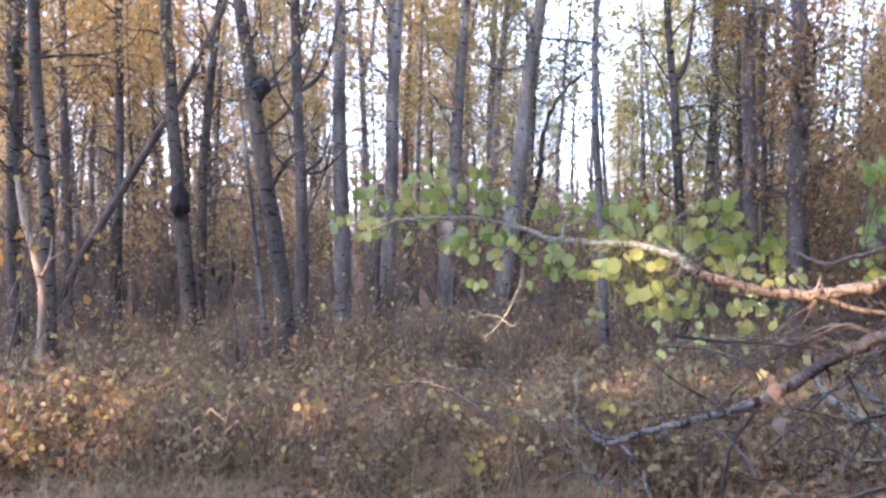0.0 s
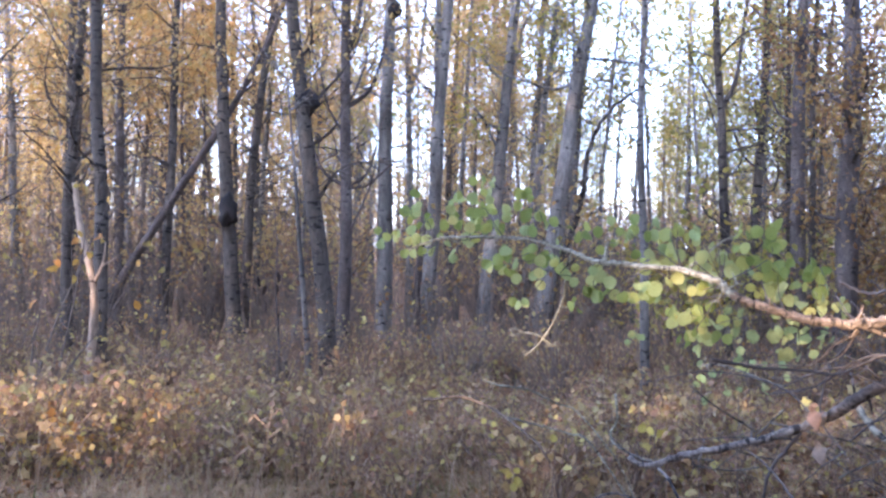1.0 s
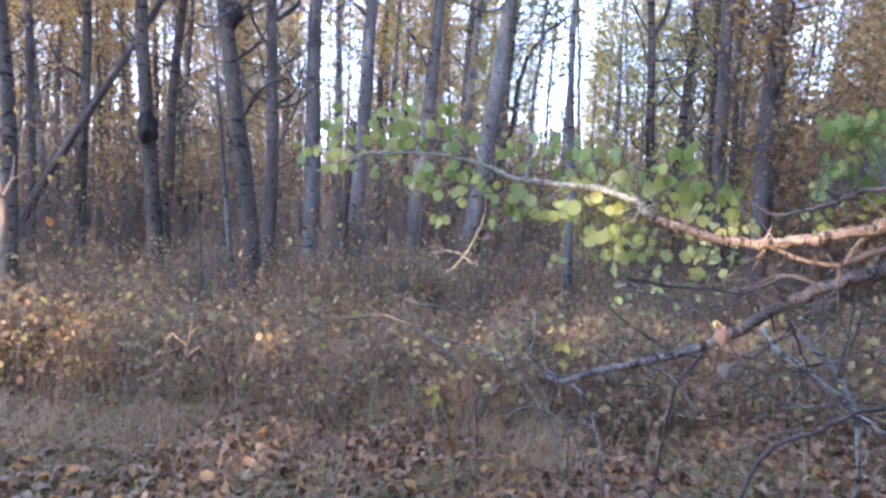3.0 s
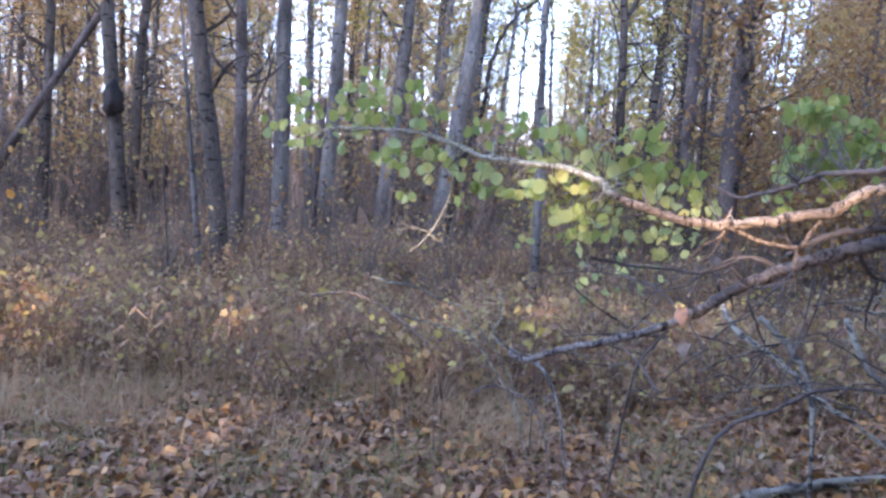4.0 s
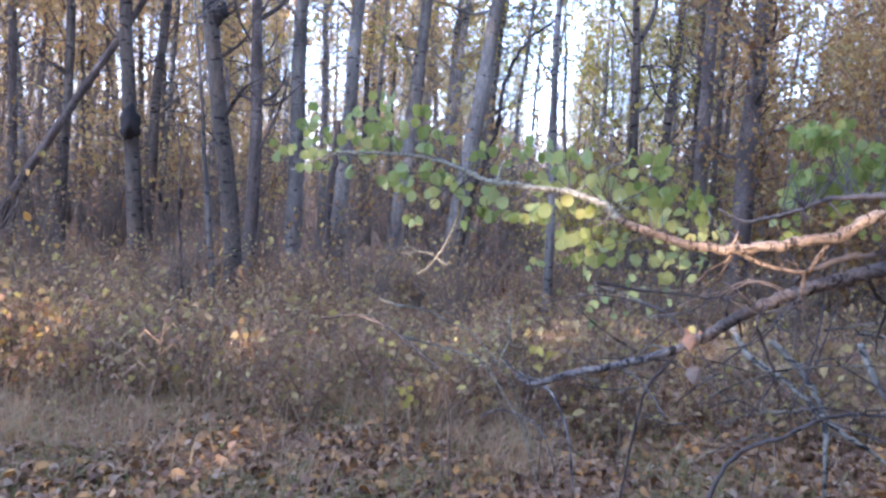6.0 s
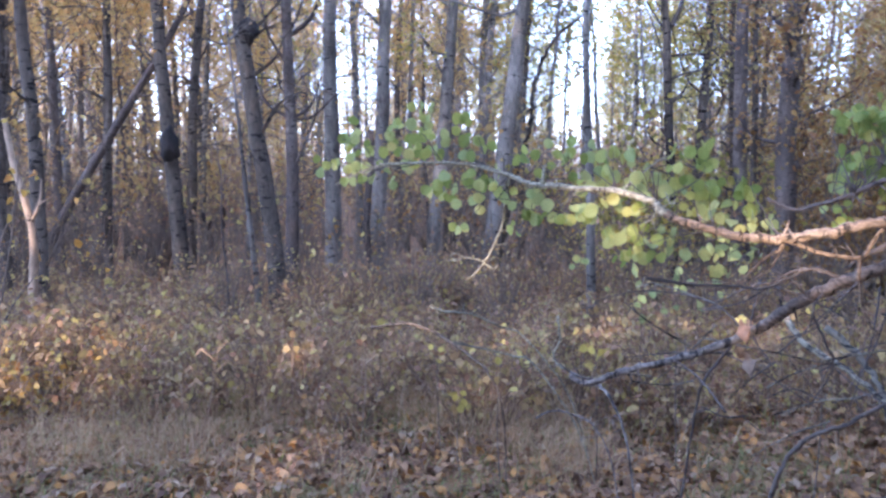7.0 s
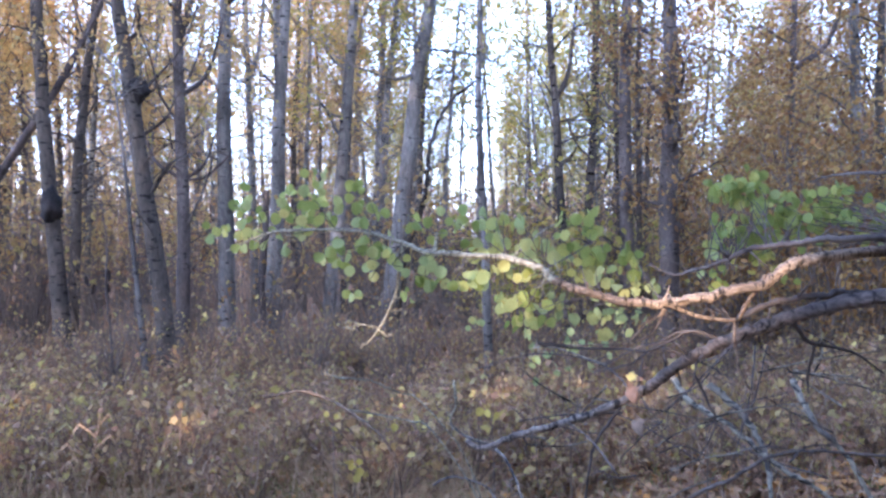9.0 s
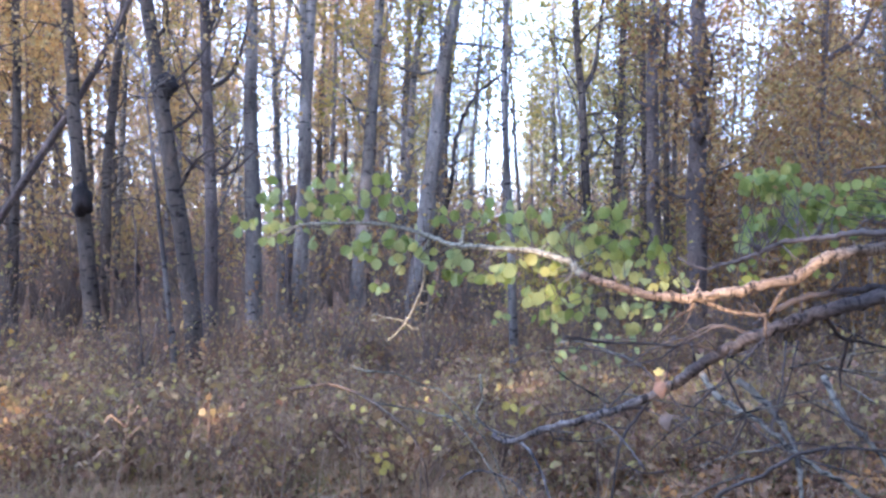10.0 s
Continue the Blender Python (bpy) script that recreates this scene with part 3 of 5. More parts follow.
# ---- shrubs and saplings of the undergrowth ----
def shrub_kind(seed, stems, h, lean, leaves, leaf, size, label, name="shrub", bare=0.0, mat=None, shape="oval", withered=0):
    rng = np.random.default_rng(seed)
    root = thing(name, (0, 0, 0), label, "shrub", "undergrowth")
    w, tips, inner = Wood(), [], []
    for _ in range(stems):
        az, ln = rng.random() * 6.283, h * (0.55 + 0.5 * rng.random())
        d = unit(np.array([math.cos(az) * lean, math.sin(az) * lean, 1.0]))
        p = [np.array([math.cos(az) * 0.08, math.sin(az) * 0.08, -0.05])]
        for s in range(4):
            d = unit(d + rng.standard_normal(3) * 0.16)
            p.append(p[-1] + d * ln / 4)
        w.stem(p, 0.004 + 0.004 * h, 0.002, 4)
        for s in (1, 2, 3, 4):
            for _ in range(2):
                e = p[s] + unit(d + rng.standard_normal(3) * 0.8) * ln * 0.2
                w.stem([p[s], e], 0.003, 0.0012, 3)
                inner += [e, p[s]]
                if s > bare * 4:
                    tips += [e, (e + p[s]) / 2, p[s]]
    tagged(under(new("branchwork", w.mesh("branchwork", mat or STEM)), root), kind="stuff")
    if leaves:
        tagged(under(new("foliage", leaf_mesh("foliage", rng, crown_points(rng, tips, leaves, 0.03 * (1 + h)), size * 1.15, leaf, shape=shape, hang=0.25, wide=0.66 if shape == "oval" else 1.0)), root), kind="stuff")
    if withered:
        tagged(under(new("withered_leaves", leaf_mesh("withered_leaves", rng, crown_points(rng, inner, withered, 0.05), 0.03, WITHERED, shape="oval", hang=0.6, wide=0.5)), root), "shrivelled brown leaves", kind="stuff")
    return root


def scatter(kinds, count, where, rng, tilt=5, sizes=(0.75, 1.3)):
    """Puts the kinds down count times at places that where(rng) gives."""
    used = set()
    for n in range(count):
        x, y = where(rng)
        i = int(rng.integers(len(kinds)))
        m = pose(x, y, ground_z(x, y), rng.normal() * tilt, rng.normal() * tilt, rng.random() * 360) @ Matrix.Scale(sizes[0] + (sizes[1] - sizes[0]) * rng.random(), 4)
        if i in used:
            copy_thing(kinds[i], Matrix()).matrix_basis = m
        else:
            kinds[i].matrix_basis = m
            used.add(i)
    for i, k in enumerate(kinds):
        if i not in used:
            k.matrix_basis = pose(-9 - i, 16, 0)


def undergrowth():
    rng = np.random.default_rng(70)
    kind = lambda seed, stems, h, lean, leaves, size, label, bare=0.3: shrub_kind(seed, stems, h, lean, leaves, BRUSH, size, label, "bramble", bare, CANE, "lobed", 190)
    low = [kind(71, 17, 0.6, 0.45, 150, 0.041, "low bramble with fading yellow and brown leaves"),
           kind(72, 20, 0.72, 0.4, 170, 0.038, "bushy bramble with dull reddish-brown leaves"),
           kind(73, 16, 0.5, 0.55, 130, 0.045, "low bramble with broad fading leaves"),
           kind(74, 18, 0.62, 0.5, 130, 0.041, "low twiggy bramble with tan leaves"),
           kind(82, 16, 0.8, 0.4, 130, 0.047, "leggy bramble with lobed yellow-brown leaves", 0.6)]
    scatter(low, 110, lambda r: ((lambda y: ((r.random() * 1.75 - 0.8) * y, y))(4.6 + 1.7 * r.random())), rng, 5, (0.6, 1.0))
    for k in range(14):  # small shoots in front of the thicket
        y = 3.9 + 1.0 * rng.random()
        x = (rng.random() * 0.75 - 0.62) * y
        if -1.6 < x < -0.8 or -0.5 < x < 0.4:
            continue
        copy_thing(low[int(rng.integers(len(low)))], Matrix()).matrix_basis = pose(x, y, ground_z(x, y), rng.normal() * 8, rng.normal() * 8, rng.random() * 360) @ Matrix.Scale(0.3 + 0.28 * rng.random(), 4)
    # the same brambles grow lower and closer together under the trees
    for k in range(210):
        y = 6.2 + 4.6 * rng.random()
        x = (rng.random() * 1.75 - 0.8) * y
        copy_thing(low[int(rng.integers(len(low)))], Matrix()).matrix_basis = pose(x, y, ground_z(x, y), rng.normal() * 5, rng.normal() * 5, rng.random() * 360) @ Matrix.Scale(0.5 + 0.42 * rng.random(), 4)
    thin = [shrub_kind(75, 9, 1.7, 0.22, 40, BRUSH, 0.05, "thin leggy shrub with few brown leaves", bare=0.55),
            shrub_kind(76, 13, 2.1, 0.25, 60, RUST, 0.05, "tall twiggy shrub with rust-brown leaves", bare=0.4),
            shrub_kind(77, 7, 1.4, 0.3, 20, BRUSH, 0.06, "bare grey-brown twiggy shrub", bare=0.5)]
    scatter(thin, 230, lambda r: ((lambda y: ((r.random() * 1.9 - 0.85) * y, y))(10.6 + 11 * r.random() ** 1.1)), rng)
    for k in range(150):  # lower, twiggier growth between the trunks
        y = 7.6 + 3.4 * rng.random()
        x = (rng.random() * 1.75 - 0.8) * y
        copy_thing(thin[int(rng.integers(len(thin)))], Matrix()).matrix_basis = pose(x, y, ground_z(x, y), rng.normal() * 9, rng.normal() * 9, rng.random() * 360) @ Matrix.Scale(0.32 + 0.38 * rng.random(), 4)
    back = [shrub_kind(83, 9, 3.0, 0.22, 260, GOLD, 0.075, "tall thin bush with golden leaves", "bush", bare=0.3), shrub_kind(84, 10, 2.8, 0.25, 240, BRUSH, 0.075, "tall thin bush with tan leaves", "bush", bare=0.3),
            shrub_kind(85, 12, 3.4, 0.2, 60, BRUSH, 0.07, "tall bare twiggy bush", "bush", bare=0.4)]
    scatter(back, 280, lambda r: ((lambda y: ((r.random() * 1.9 - 0.85) * y, y))(12.5 + 28 * r.random())), rng, 5, (0.7, 1.15))
    leafy = [shrub_kind(78, 11, 3.3, 0.3, 1500, RUST, 0.055, "tall bush thick with rust-brown leaves", "bush", bare=0.1),
             shrub_kind(79, 9, 3.8, 0.26, 1300, RUST, 0.055, "tall bush with orange-brown leaves", "bush", bare=0.15)]
    scatter(leafy, 16, lambda r: ((lambda y: ((0.42 + 0.5 * r.random()) * y, y))(8.0 + 5 * r.random())), rng, 4, (0.8, 1.2))
    golden = [shrub_kind(80, 9, 2.6, 0.3, 320, OLIVE, 0.07, "tall bush with olive-yellow leaves", "bush", bare=0.3)]
    scatter(golden, 7, lambda r: ((lambda y: ((0.2 + 0.2 * r.random()) * y, y))(10 + 4 * r.random())), rng, 4, (0.8, 1.2))
    lit = [shrub_kind(81, 12, 0.75, 0.5, 120, ORANGE, 0.055, "shrub with orange and yellow leaves in the sun", shape="lobed", withered=120)]
    shrub_kind(86, 4, 2.1, 0.08, 42, ORANGE, 0.06, "thin young sapling with a few orange leaves", "sapling", bare=0.6).matrix_basis = pose(-3.78, 6.5, ground_z(-3.78, 6.5), 2, -2, 40)
    scatter(lit, 6, lambda r: (-2.1 - 1.3 * r.random(), 4.5 + 1.2 * r.random()), rng, 5, (0.55, 0.8))


# ---- grass and fallen leaves ----
def grass(name, rng, xy, h, material, label, width=0.006, droop=0.35):
    n = len(xy)
    base = np.array([(x, y, ground_z(x, y) - 0.01) for x, y in xy])
    az = rng.random(n) * 6.283
    out = np.stack([np.cos(az), np.sin(az), np.zeros(n)], 1)
    hh = (h * (0.5 + 0.8 * rng.random(n)))[:, None]
    side = np.stack([-np.sin(az + 0.7), np.cos(az + 0.7), np.zeros(n)], 1) * width
    up = np.array([0, 0, 1.0])
    droop = droop * (0.15 + 1.7 * rng.random(n)[:, None])
    fall = np.clip(1.05 - 0.55 * droop, 0.15, 1.0)
    b = base + up * hh * 0.55 * (0.4 + 0.6 * fall) + out * hh * droop * 0.4
    c = base + up * hh * fall * 0.95 + out * hh * droop
    corners = np.stack([base - side, base + side, b + side * 0.8, c, b - side * 0.8], 1)
    return tagged(new(name, polygons(name, corners, n, 5, material)), label, "grass", kind="stuff")


def floor_cover():
    rng = np.random.default_rng(90)
    y = 3.0 + 11 * rng.random(11000) ** 1.2
    x = (rng.random(11000) * 1.7 - 0.8) * y
    grass("short_grass", rng, np.stack([x, y], 1), 0.11, GREEN_GRASS, "short green and yellow-brown grass on the forest floor", 0.004, 0.9)
    y = 2.5 + 4.6 * rng.random(24000)
    x = (rng.random(24000) * 1.6 - 0.75) * y
    near = np.stack([x, y], 1)
    keep = np.array([noise.noise((px * 1.6, py * 1.6, 5)) > 0.02 + 0.06 * min(max(px, 0), 2) for px, py in near])
    grass("flattened_grass", rng, near[keep], 0.2, GREEN_GRASS, "flattened green and dry grass among fallen leaves", 0.0025, 1.0)
    ang, rad = rng.random(26000) * 6.283, 0.4 + 10 * np.sqrt(rng.random(26000))
    grass("clearing_grass", rng, np.stack([rad * np.cos(ang), rad * np.sin(ang) - 2.5], 1), 0.13, GREEN_GRASS, "short trampled grass of the clearing")
    y = 3.7 + 3.0 * rng.random(19000)
    x = 0.9 - 4.6 * rng.random(19000)
    tall = np.stack([x, y], 1)
    keep = np.array([noise.noise((px * 1.1, py * 1.1, 0)) > 0.0 for px, py in tall])
    grass("dry_grass", rng, tall[keep], 0.34, STRAW, "tall dry straw-coloured grass", 0.0024, 1.0)
    y = 5.0 + 8 * rng.random(7000)
    x = (rng.random(7000) * 1.7 - 0.75) * y
    grass("withered_grass", rng, np.stack([x, y], 1), 0.26, STRAW, "thin withered grass between the shrubs", 0.0025, 1.0)
    y = 4.0 + 4 * rng.random(700)
    x = (rng.random(700) * 1.5 - 0.75) * y
    grass("dead_stalks", rng, np.stack([x, y], 1), 0.5, REED_STUFF, "thin pale dead stalks standing in the brush", 0.0022, 0.45)
    n = 96000
    y = 2.6 + 10 * rng.random(n) ** 2.1 + 0.35 * rng.standard_normal(n)
    x = (rng.random(n) * 1.7 - 0.8 + 0.12 * rng.standard_normal(n)) * np.maximum(y, 2.0)
    ang, rad = rng.random(42000) * 6.283, 11 * np.sqrt(rng.random(42000))
    y[54000:] = rad * np.sin(ang) - 2.0
    x[54000:] = rad * np.cos(ang)
    pts = np.array([(a, b, ground_z(a, b) + 0.012 + 0.05 * rng.random()) for a, b in zip(x, y)])
    ax = unit(np.concatenate([rng.standard_normal((n, 2)), 0.5 * rng.standard_normal((n, 1))], 1))
    side = unit(np.cross(ax, np.array([0, 0, 1.0]) + 0.35 * rng.standard_normal((n, 3))))
    nor = np.cross(ax, side)
    ln = (0.052 * (0.5 + 1.0 * rng.random(n) ** 1.5))[:, None]
    fold = nor * ln * 0.3 * rng.standard_normal((n, 1))
    k = np.stack([pts - ax * ln * 0.5, pts - ax * ln * 0.2 + side * ln * 0.34 + fold, pts + ax * ln * 0.2 + side * ln * 0.26 + fold, pts + ax * ln * 0.5,
                  pts + ax * ln * 0.2 - side * ln * 0.26 + fold, pts - ax * ln * 0.2 - side * ln * 0.34 + fold], 1)
    return tagged(new("leaf_litter", polygons("leaf_litter", k, n, 6, LITTER)), "brown, tan and orange fallen leaves covering the ground", "leaf litter", kind="stuff")


# ---- the far edge of the wood, all round ----
def far_woods():
    rng = np.random.default_rng(95)
    w, tips = Wood(), []
    for _ in range(1300):
        a, r = rng.random() * 6.283, 52 + 26 * rng.random()
        if rng.random() < 0.8:
            a = math.pi / 2 + (rng.random() - 0.5) * 1.9
        x, y, h = r * math.cos(a), r * math.sin(a), 5.5 + 4.5 * rng.random()
        if 0.10 < x / max(y, 1) < 0.25:
            h *= 0.75
        w.stem([(x, y, -0.2), (x + rng.normal() * 0.2, y, h * 0.5), (x + rng.normal() * 0.5, y, h)], 0.09, 0.02, 4)
        tips += [(x, y, h * q) for q in (0.12, 0.25, 0.36, 0.47, 0.58, 0.7, 0.85)]
    ob = thing("far_woods", (0, 60, 0), "distant autumn woods of thin stems and orange leaves", "woods", kind="stuff")
    under(new("stems", w.mesh("stems", POPLAR)), ob)
    under(new("leaves", leaf_mesh("leaves", rng, crown_points(rng, tips, 165000, 0.8), 0.19, HAZE_LEAF, shape="plain")), ob)


# ---- unseen trees added behind the walker to block the sun, with aimed holes ----
# spots chosen to be sunlit, with the radius of the hole cut for each
LIMB_BEAMS = [(0.80, 2.46, 1.375, 0.012), (0.86, 2.44, 1.352, 0.02), (0.92, 2.41, 1.337, 0.025), (0.98, 2.39, 1.33, 0.028), (1.04, 2.37, 1.333, 0.028), (1.10, 2.355, 1.335, 0.028), (1.16, 2.35, 1.30, 0.022), (1.23, 2.35, 1.285, 0.014), (1.275, 2.335, 1.285, 0.008),
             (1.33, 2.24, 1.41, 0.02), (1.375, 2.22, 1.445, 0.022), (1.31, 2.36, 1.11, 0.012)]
TWIG_BEAMS = [(0.62, 2.60, 1.42, 0.03), (0.5, 2.65, 1.41, 0.025), (0.31, 2.75, 1.44, 0.03), (0.72, 2.60, 1.5, 0.015), (0.64, 2.65, 1.3, 0.02), (-0.28, 3.2, 1.54, 0.02), (0.25, 2.90, 1.33, 0.02), (0.22, 2.96, 1.25, 0.02), (0.18, 3.0, 1.19, 0.02), (0.13, 3.03, 1.13, 0.02),
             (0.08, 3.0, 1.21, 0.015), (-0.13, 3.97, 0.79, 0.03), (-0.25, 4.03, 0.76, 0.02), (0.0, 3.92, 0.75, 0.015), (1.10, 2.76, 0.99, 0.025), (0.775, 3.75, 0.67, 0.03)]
BRUSH_BEAMS = [(-1.13, 4.2, 0.68, 0.04), (-1.2, 4.2, 0.65, 0.03), (-1.25, 4.2, 0.55, 0.04), (-2.85, 5.2, 0.4, 0.15), (-2.5, 4.7, 0.5, 0.12), (-2.2, 4.5, 0.34, 0.06), (-2.65, 5.0, 0.65, 0.06), (-3.1, 5.4, 0.4, 0.1), (-4.06, 8.0, 0.9, 0.06), (-4.04, 8.0, 1.2, 0.06), (-3.75, 6.5, 1.5, 0.14), (-0.88, 3.6, 0.14, 0.035)]
SUN_BEAMS = LIMB_BEAMS + TWIG_BEAMS + BRUSH_BEAMS


def shade_trees():
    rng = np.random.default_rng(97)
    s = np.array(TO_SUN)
    side = [(5.8, 0.0), (8.2, 4.2), (5.4, -2.6), (9.5, 0.5)]  # unseen trees added on the right to darken that side
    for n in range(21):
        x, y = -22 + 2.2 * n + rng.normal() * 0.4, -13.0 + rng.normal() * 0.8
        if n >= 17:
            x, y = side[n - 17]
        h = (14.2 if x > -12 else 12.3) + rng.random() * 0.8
        root = thing("leafy_tree", (x, y, ground_z(x, y)), "unseen tall leafy tree added to shade the clearing", "tree", "trees of the clearing edge")
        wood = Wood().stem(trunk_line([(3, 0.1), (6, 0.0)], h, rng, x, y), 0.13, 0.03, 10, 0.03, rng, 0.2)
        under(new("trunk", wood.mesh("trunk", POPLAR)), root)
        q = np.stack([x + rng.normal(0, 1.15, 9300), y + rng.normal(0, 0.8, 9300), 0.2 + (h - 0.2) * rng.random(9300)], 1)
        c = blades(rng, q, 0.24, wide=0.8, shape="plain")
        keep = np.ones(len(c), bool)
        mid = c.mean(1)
        for ox, oy, oz, r in SUN_BEAMS:  # cut out every leaf that keeps the sun off this chosen spot
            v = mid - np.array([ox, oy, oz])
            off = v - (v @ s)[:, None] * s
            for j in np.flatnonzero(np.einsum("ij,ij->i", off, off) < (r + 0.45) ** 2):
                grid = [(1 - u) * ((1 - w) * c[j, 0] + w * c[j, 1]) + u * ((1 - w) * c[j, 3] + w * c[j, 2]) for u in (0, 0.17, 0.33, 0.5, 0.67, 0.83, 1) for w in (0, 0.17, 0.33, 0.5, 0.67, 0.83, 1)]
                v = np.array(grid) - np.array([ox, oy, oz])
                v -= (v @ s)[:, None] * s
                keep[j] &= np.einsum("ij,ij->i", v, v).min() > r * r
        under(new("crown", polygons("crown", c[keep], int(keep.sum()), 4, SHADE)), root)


# ---- fallen aspen top with green leaves, and the dead limbs below it ----
def limb(name, parent, material, points, r0, r1, rng, sides=9, rough=0.06, label="", spurs=0, reach=0.07):
    """A crooked limb with short side spurs."""
    line = glide(points, 6)
    step = np.linalg.norm(line[-1] - line[0]) / len(line)
    line[1:-1] += rng.standard_normal((len(line) - 2, 3)) * min(step * 0.1, r0 * 0.22)
    w = Wood().stem(line, r0, r1, sides, rough, rng)
    for _ in range(spurs):
        k = int(rng.integers(1, len(line) - 1))
        d = unit(line[k] - line[k - 1] + rng.standard_normal(3) * 0.04)
        e = unit(d * 0.6 + unit(rng.standard_normal(3)))
        ln, r = reach * (0.4 + 1.1 * rng.random()), max(0.0018, min(0.3 * r0, 0.006))
        mid = line[k] + e * ln * 0.5
        tip = mid + unit(e + rng.standard_normal(3) * 0.5) * ln * 0.5
        w.stem([line[k], mid, tip], r, r * 0.4, 5)
        if ln > reach:
            w.stem([mid, mid + unit(e + rng.standard_normal(3)) * ln * 0.4], r * 0.6, r * 0.3, 4)
    return tagged(under(new(name, w.mesh(name, material)), parent), label)


def round_leaf(name, material, bend):
    """A broad, nearly round aspen leaf with a pointed tip and its stalk; hangs from its origin."""
    bm = bmesh.new()
    mid = bm.verts.new((0, 0.06 * bend, -0.55))
    rim = []
    for k in range(13):
        a = 2 * math.pi * k / 13
        r = 0.5 * (1 + 0.16 * max(0, math.cos(a)) ** 6 + 0.03 * math.sin(5 * a))
        rim.append(bm.verts.new((r * math.sin(a) * 0.98, 0.10 * bend * math.cos(2 * a) - 0.1 * bend, -0.55 - r * math.cos(a) * 0.95)))
    for k in range(13):
        bm.faces.new((mid, rim[k], rim[(k + 1) % 13]))
    st = [bm.verts.new(v) for v in ((-0.012, 0, -0.1), (0.012, 0, -0.1), (0.01, 0, 0.35), (-0.01, 0, 0.35))]
    bm.faces.new(st)
    me = bpy.data.meshes.new(name)
    bm.to_mesh(me)
    bm.free()
    me.polygons.foreach_set("use_smooth", [True] * len(me.polygons))
    me.materials.append(material)
    return me


def put_leaf(root, rng, kinds, rest, at, size, kind):
    """One hanging leaf: an object of its own for the nearest ones, the others gathered."""
    if len(root.children) > 385:
        rest.append(blades(rng, np.array([at]), size * 1.05, spread=0.1, hang=0.8, wide=0.98)[0][None])
        return
    ob = new("leaf", kinds[kind][int(rng.integers(3))])
    ob.matrix_basis = pose(*at, rng.normal() * 25, rng.normal() * 30, rng.normal() * 42) @ Matrix.Scale(size, 4)
    under(ob, root)


def leafy_sprays(root, rng, kinds, rest, line, clumps, blade=0.041):
    """Short twigs that leave the limb for clumps of leaves: centre, radius, count, and the share that has turned yellow."""
    for x, y, z, r, count, turning in clumps:
        c = np.array([x, y, z])
        for _ in range(max(1, count // 4)):
            e = c + rng.standard_normal(3) * r * 0.4
            a = line[int(np.argmin(np.linalg.norm(line - e - np.array([0.1 * rng.normal() + 0.05, 0, 0]), axis=1)))]
            w = Wood().stem(glide([a, (a + e) / 2 + rng.standard_normal(3) * 0.025, e], 3), 0.0022, 0.001, 4)
            under(new("twig", w.mesh("twig", DARK_BARK)), root)
        for _ in range(count):
            q = c + unit(rng.standard_normal(3)) * r * (0.25 + 0.85 * rng.random()) * np.array([1, 1.2, 1]) + np.array([0, 0, blade * 0.5])
            put_leaf(root, rng, kinds, rest, q, blade * (0.72 + 0.5 * rng.random()), int(rng.random() < turning))


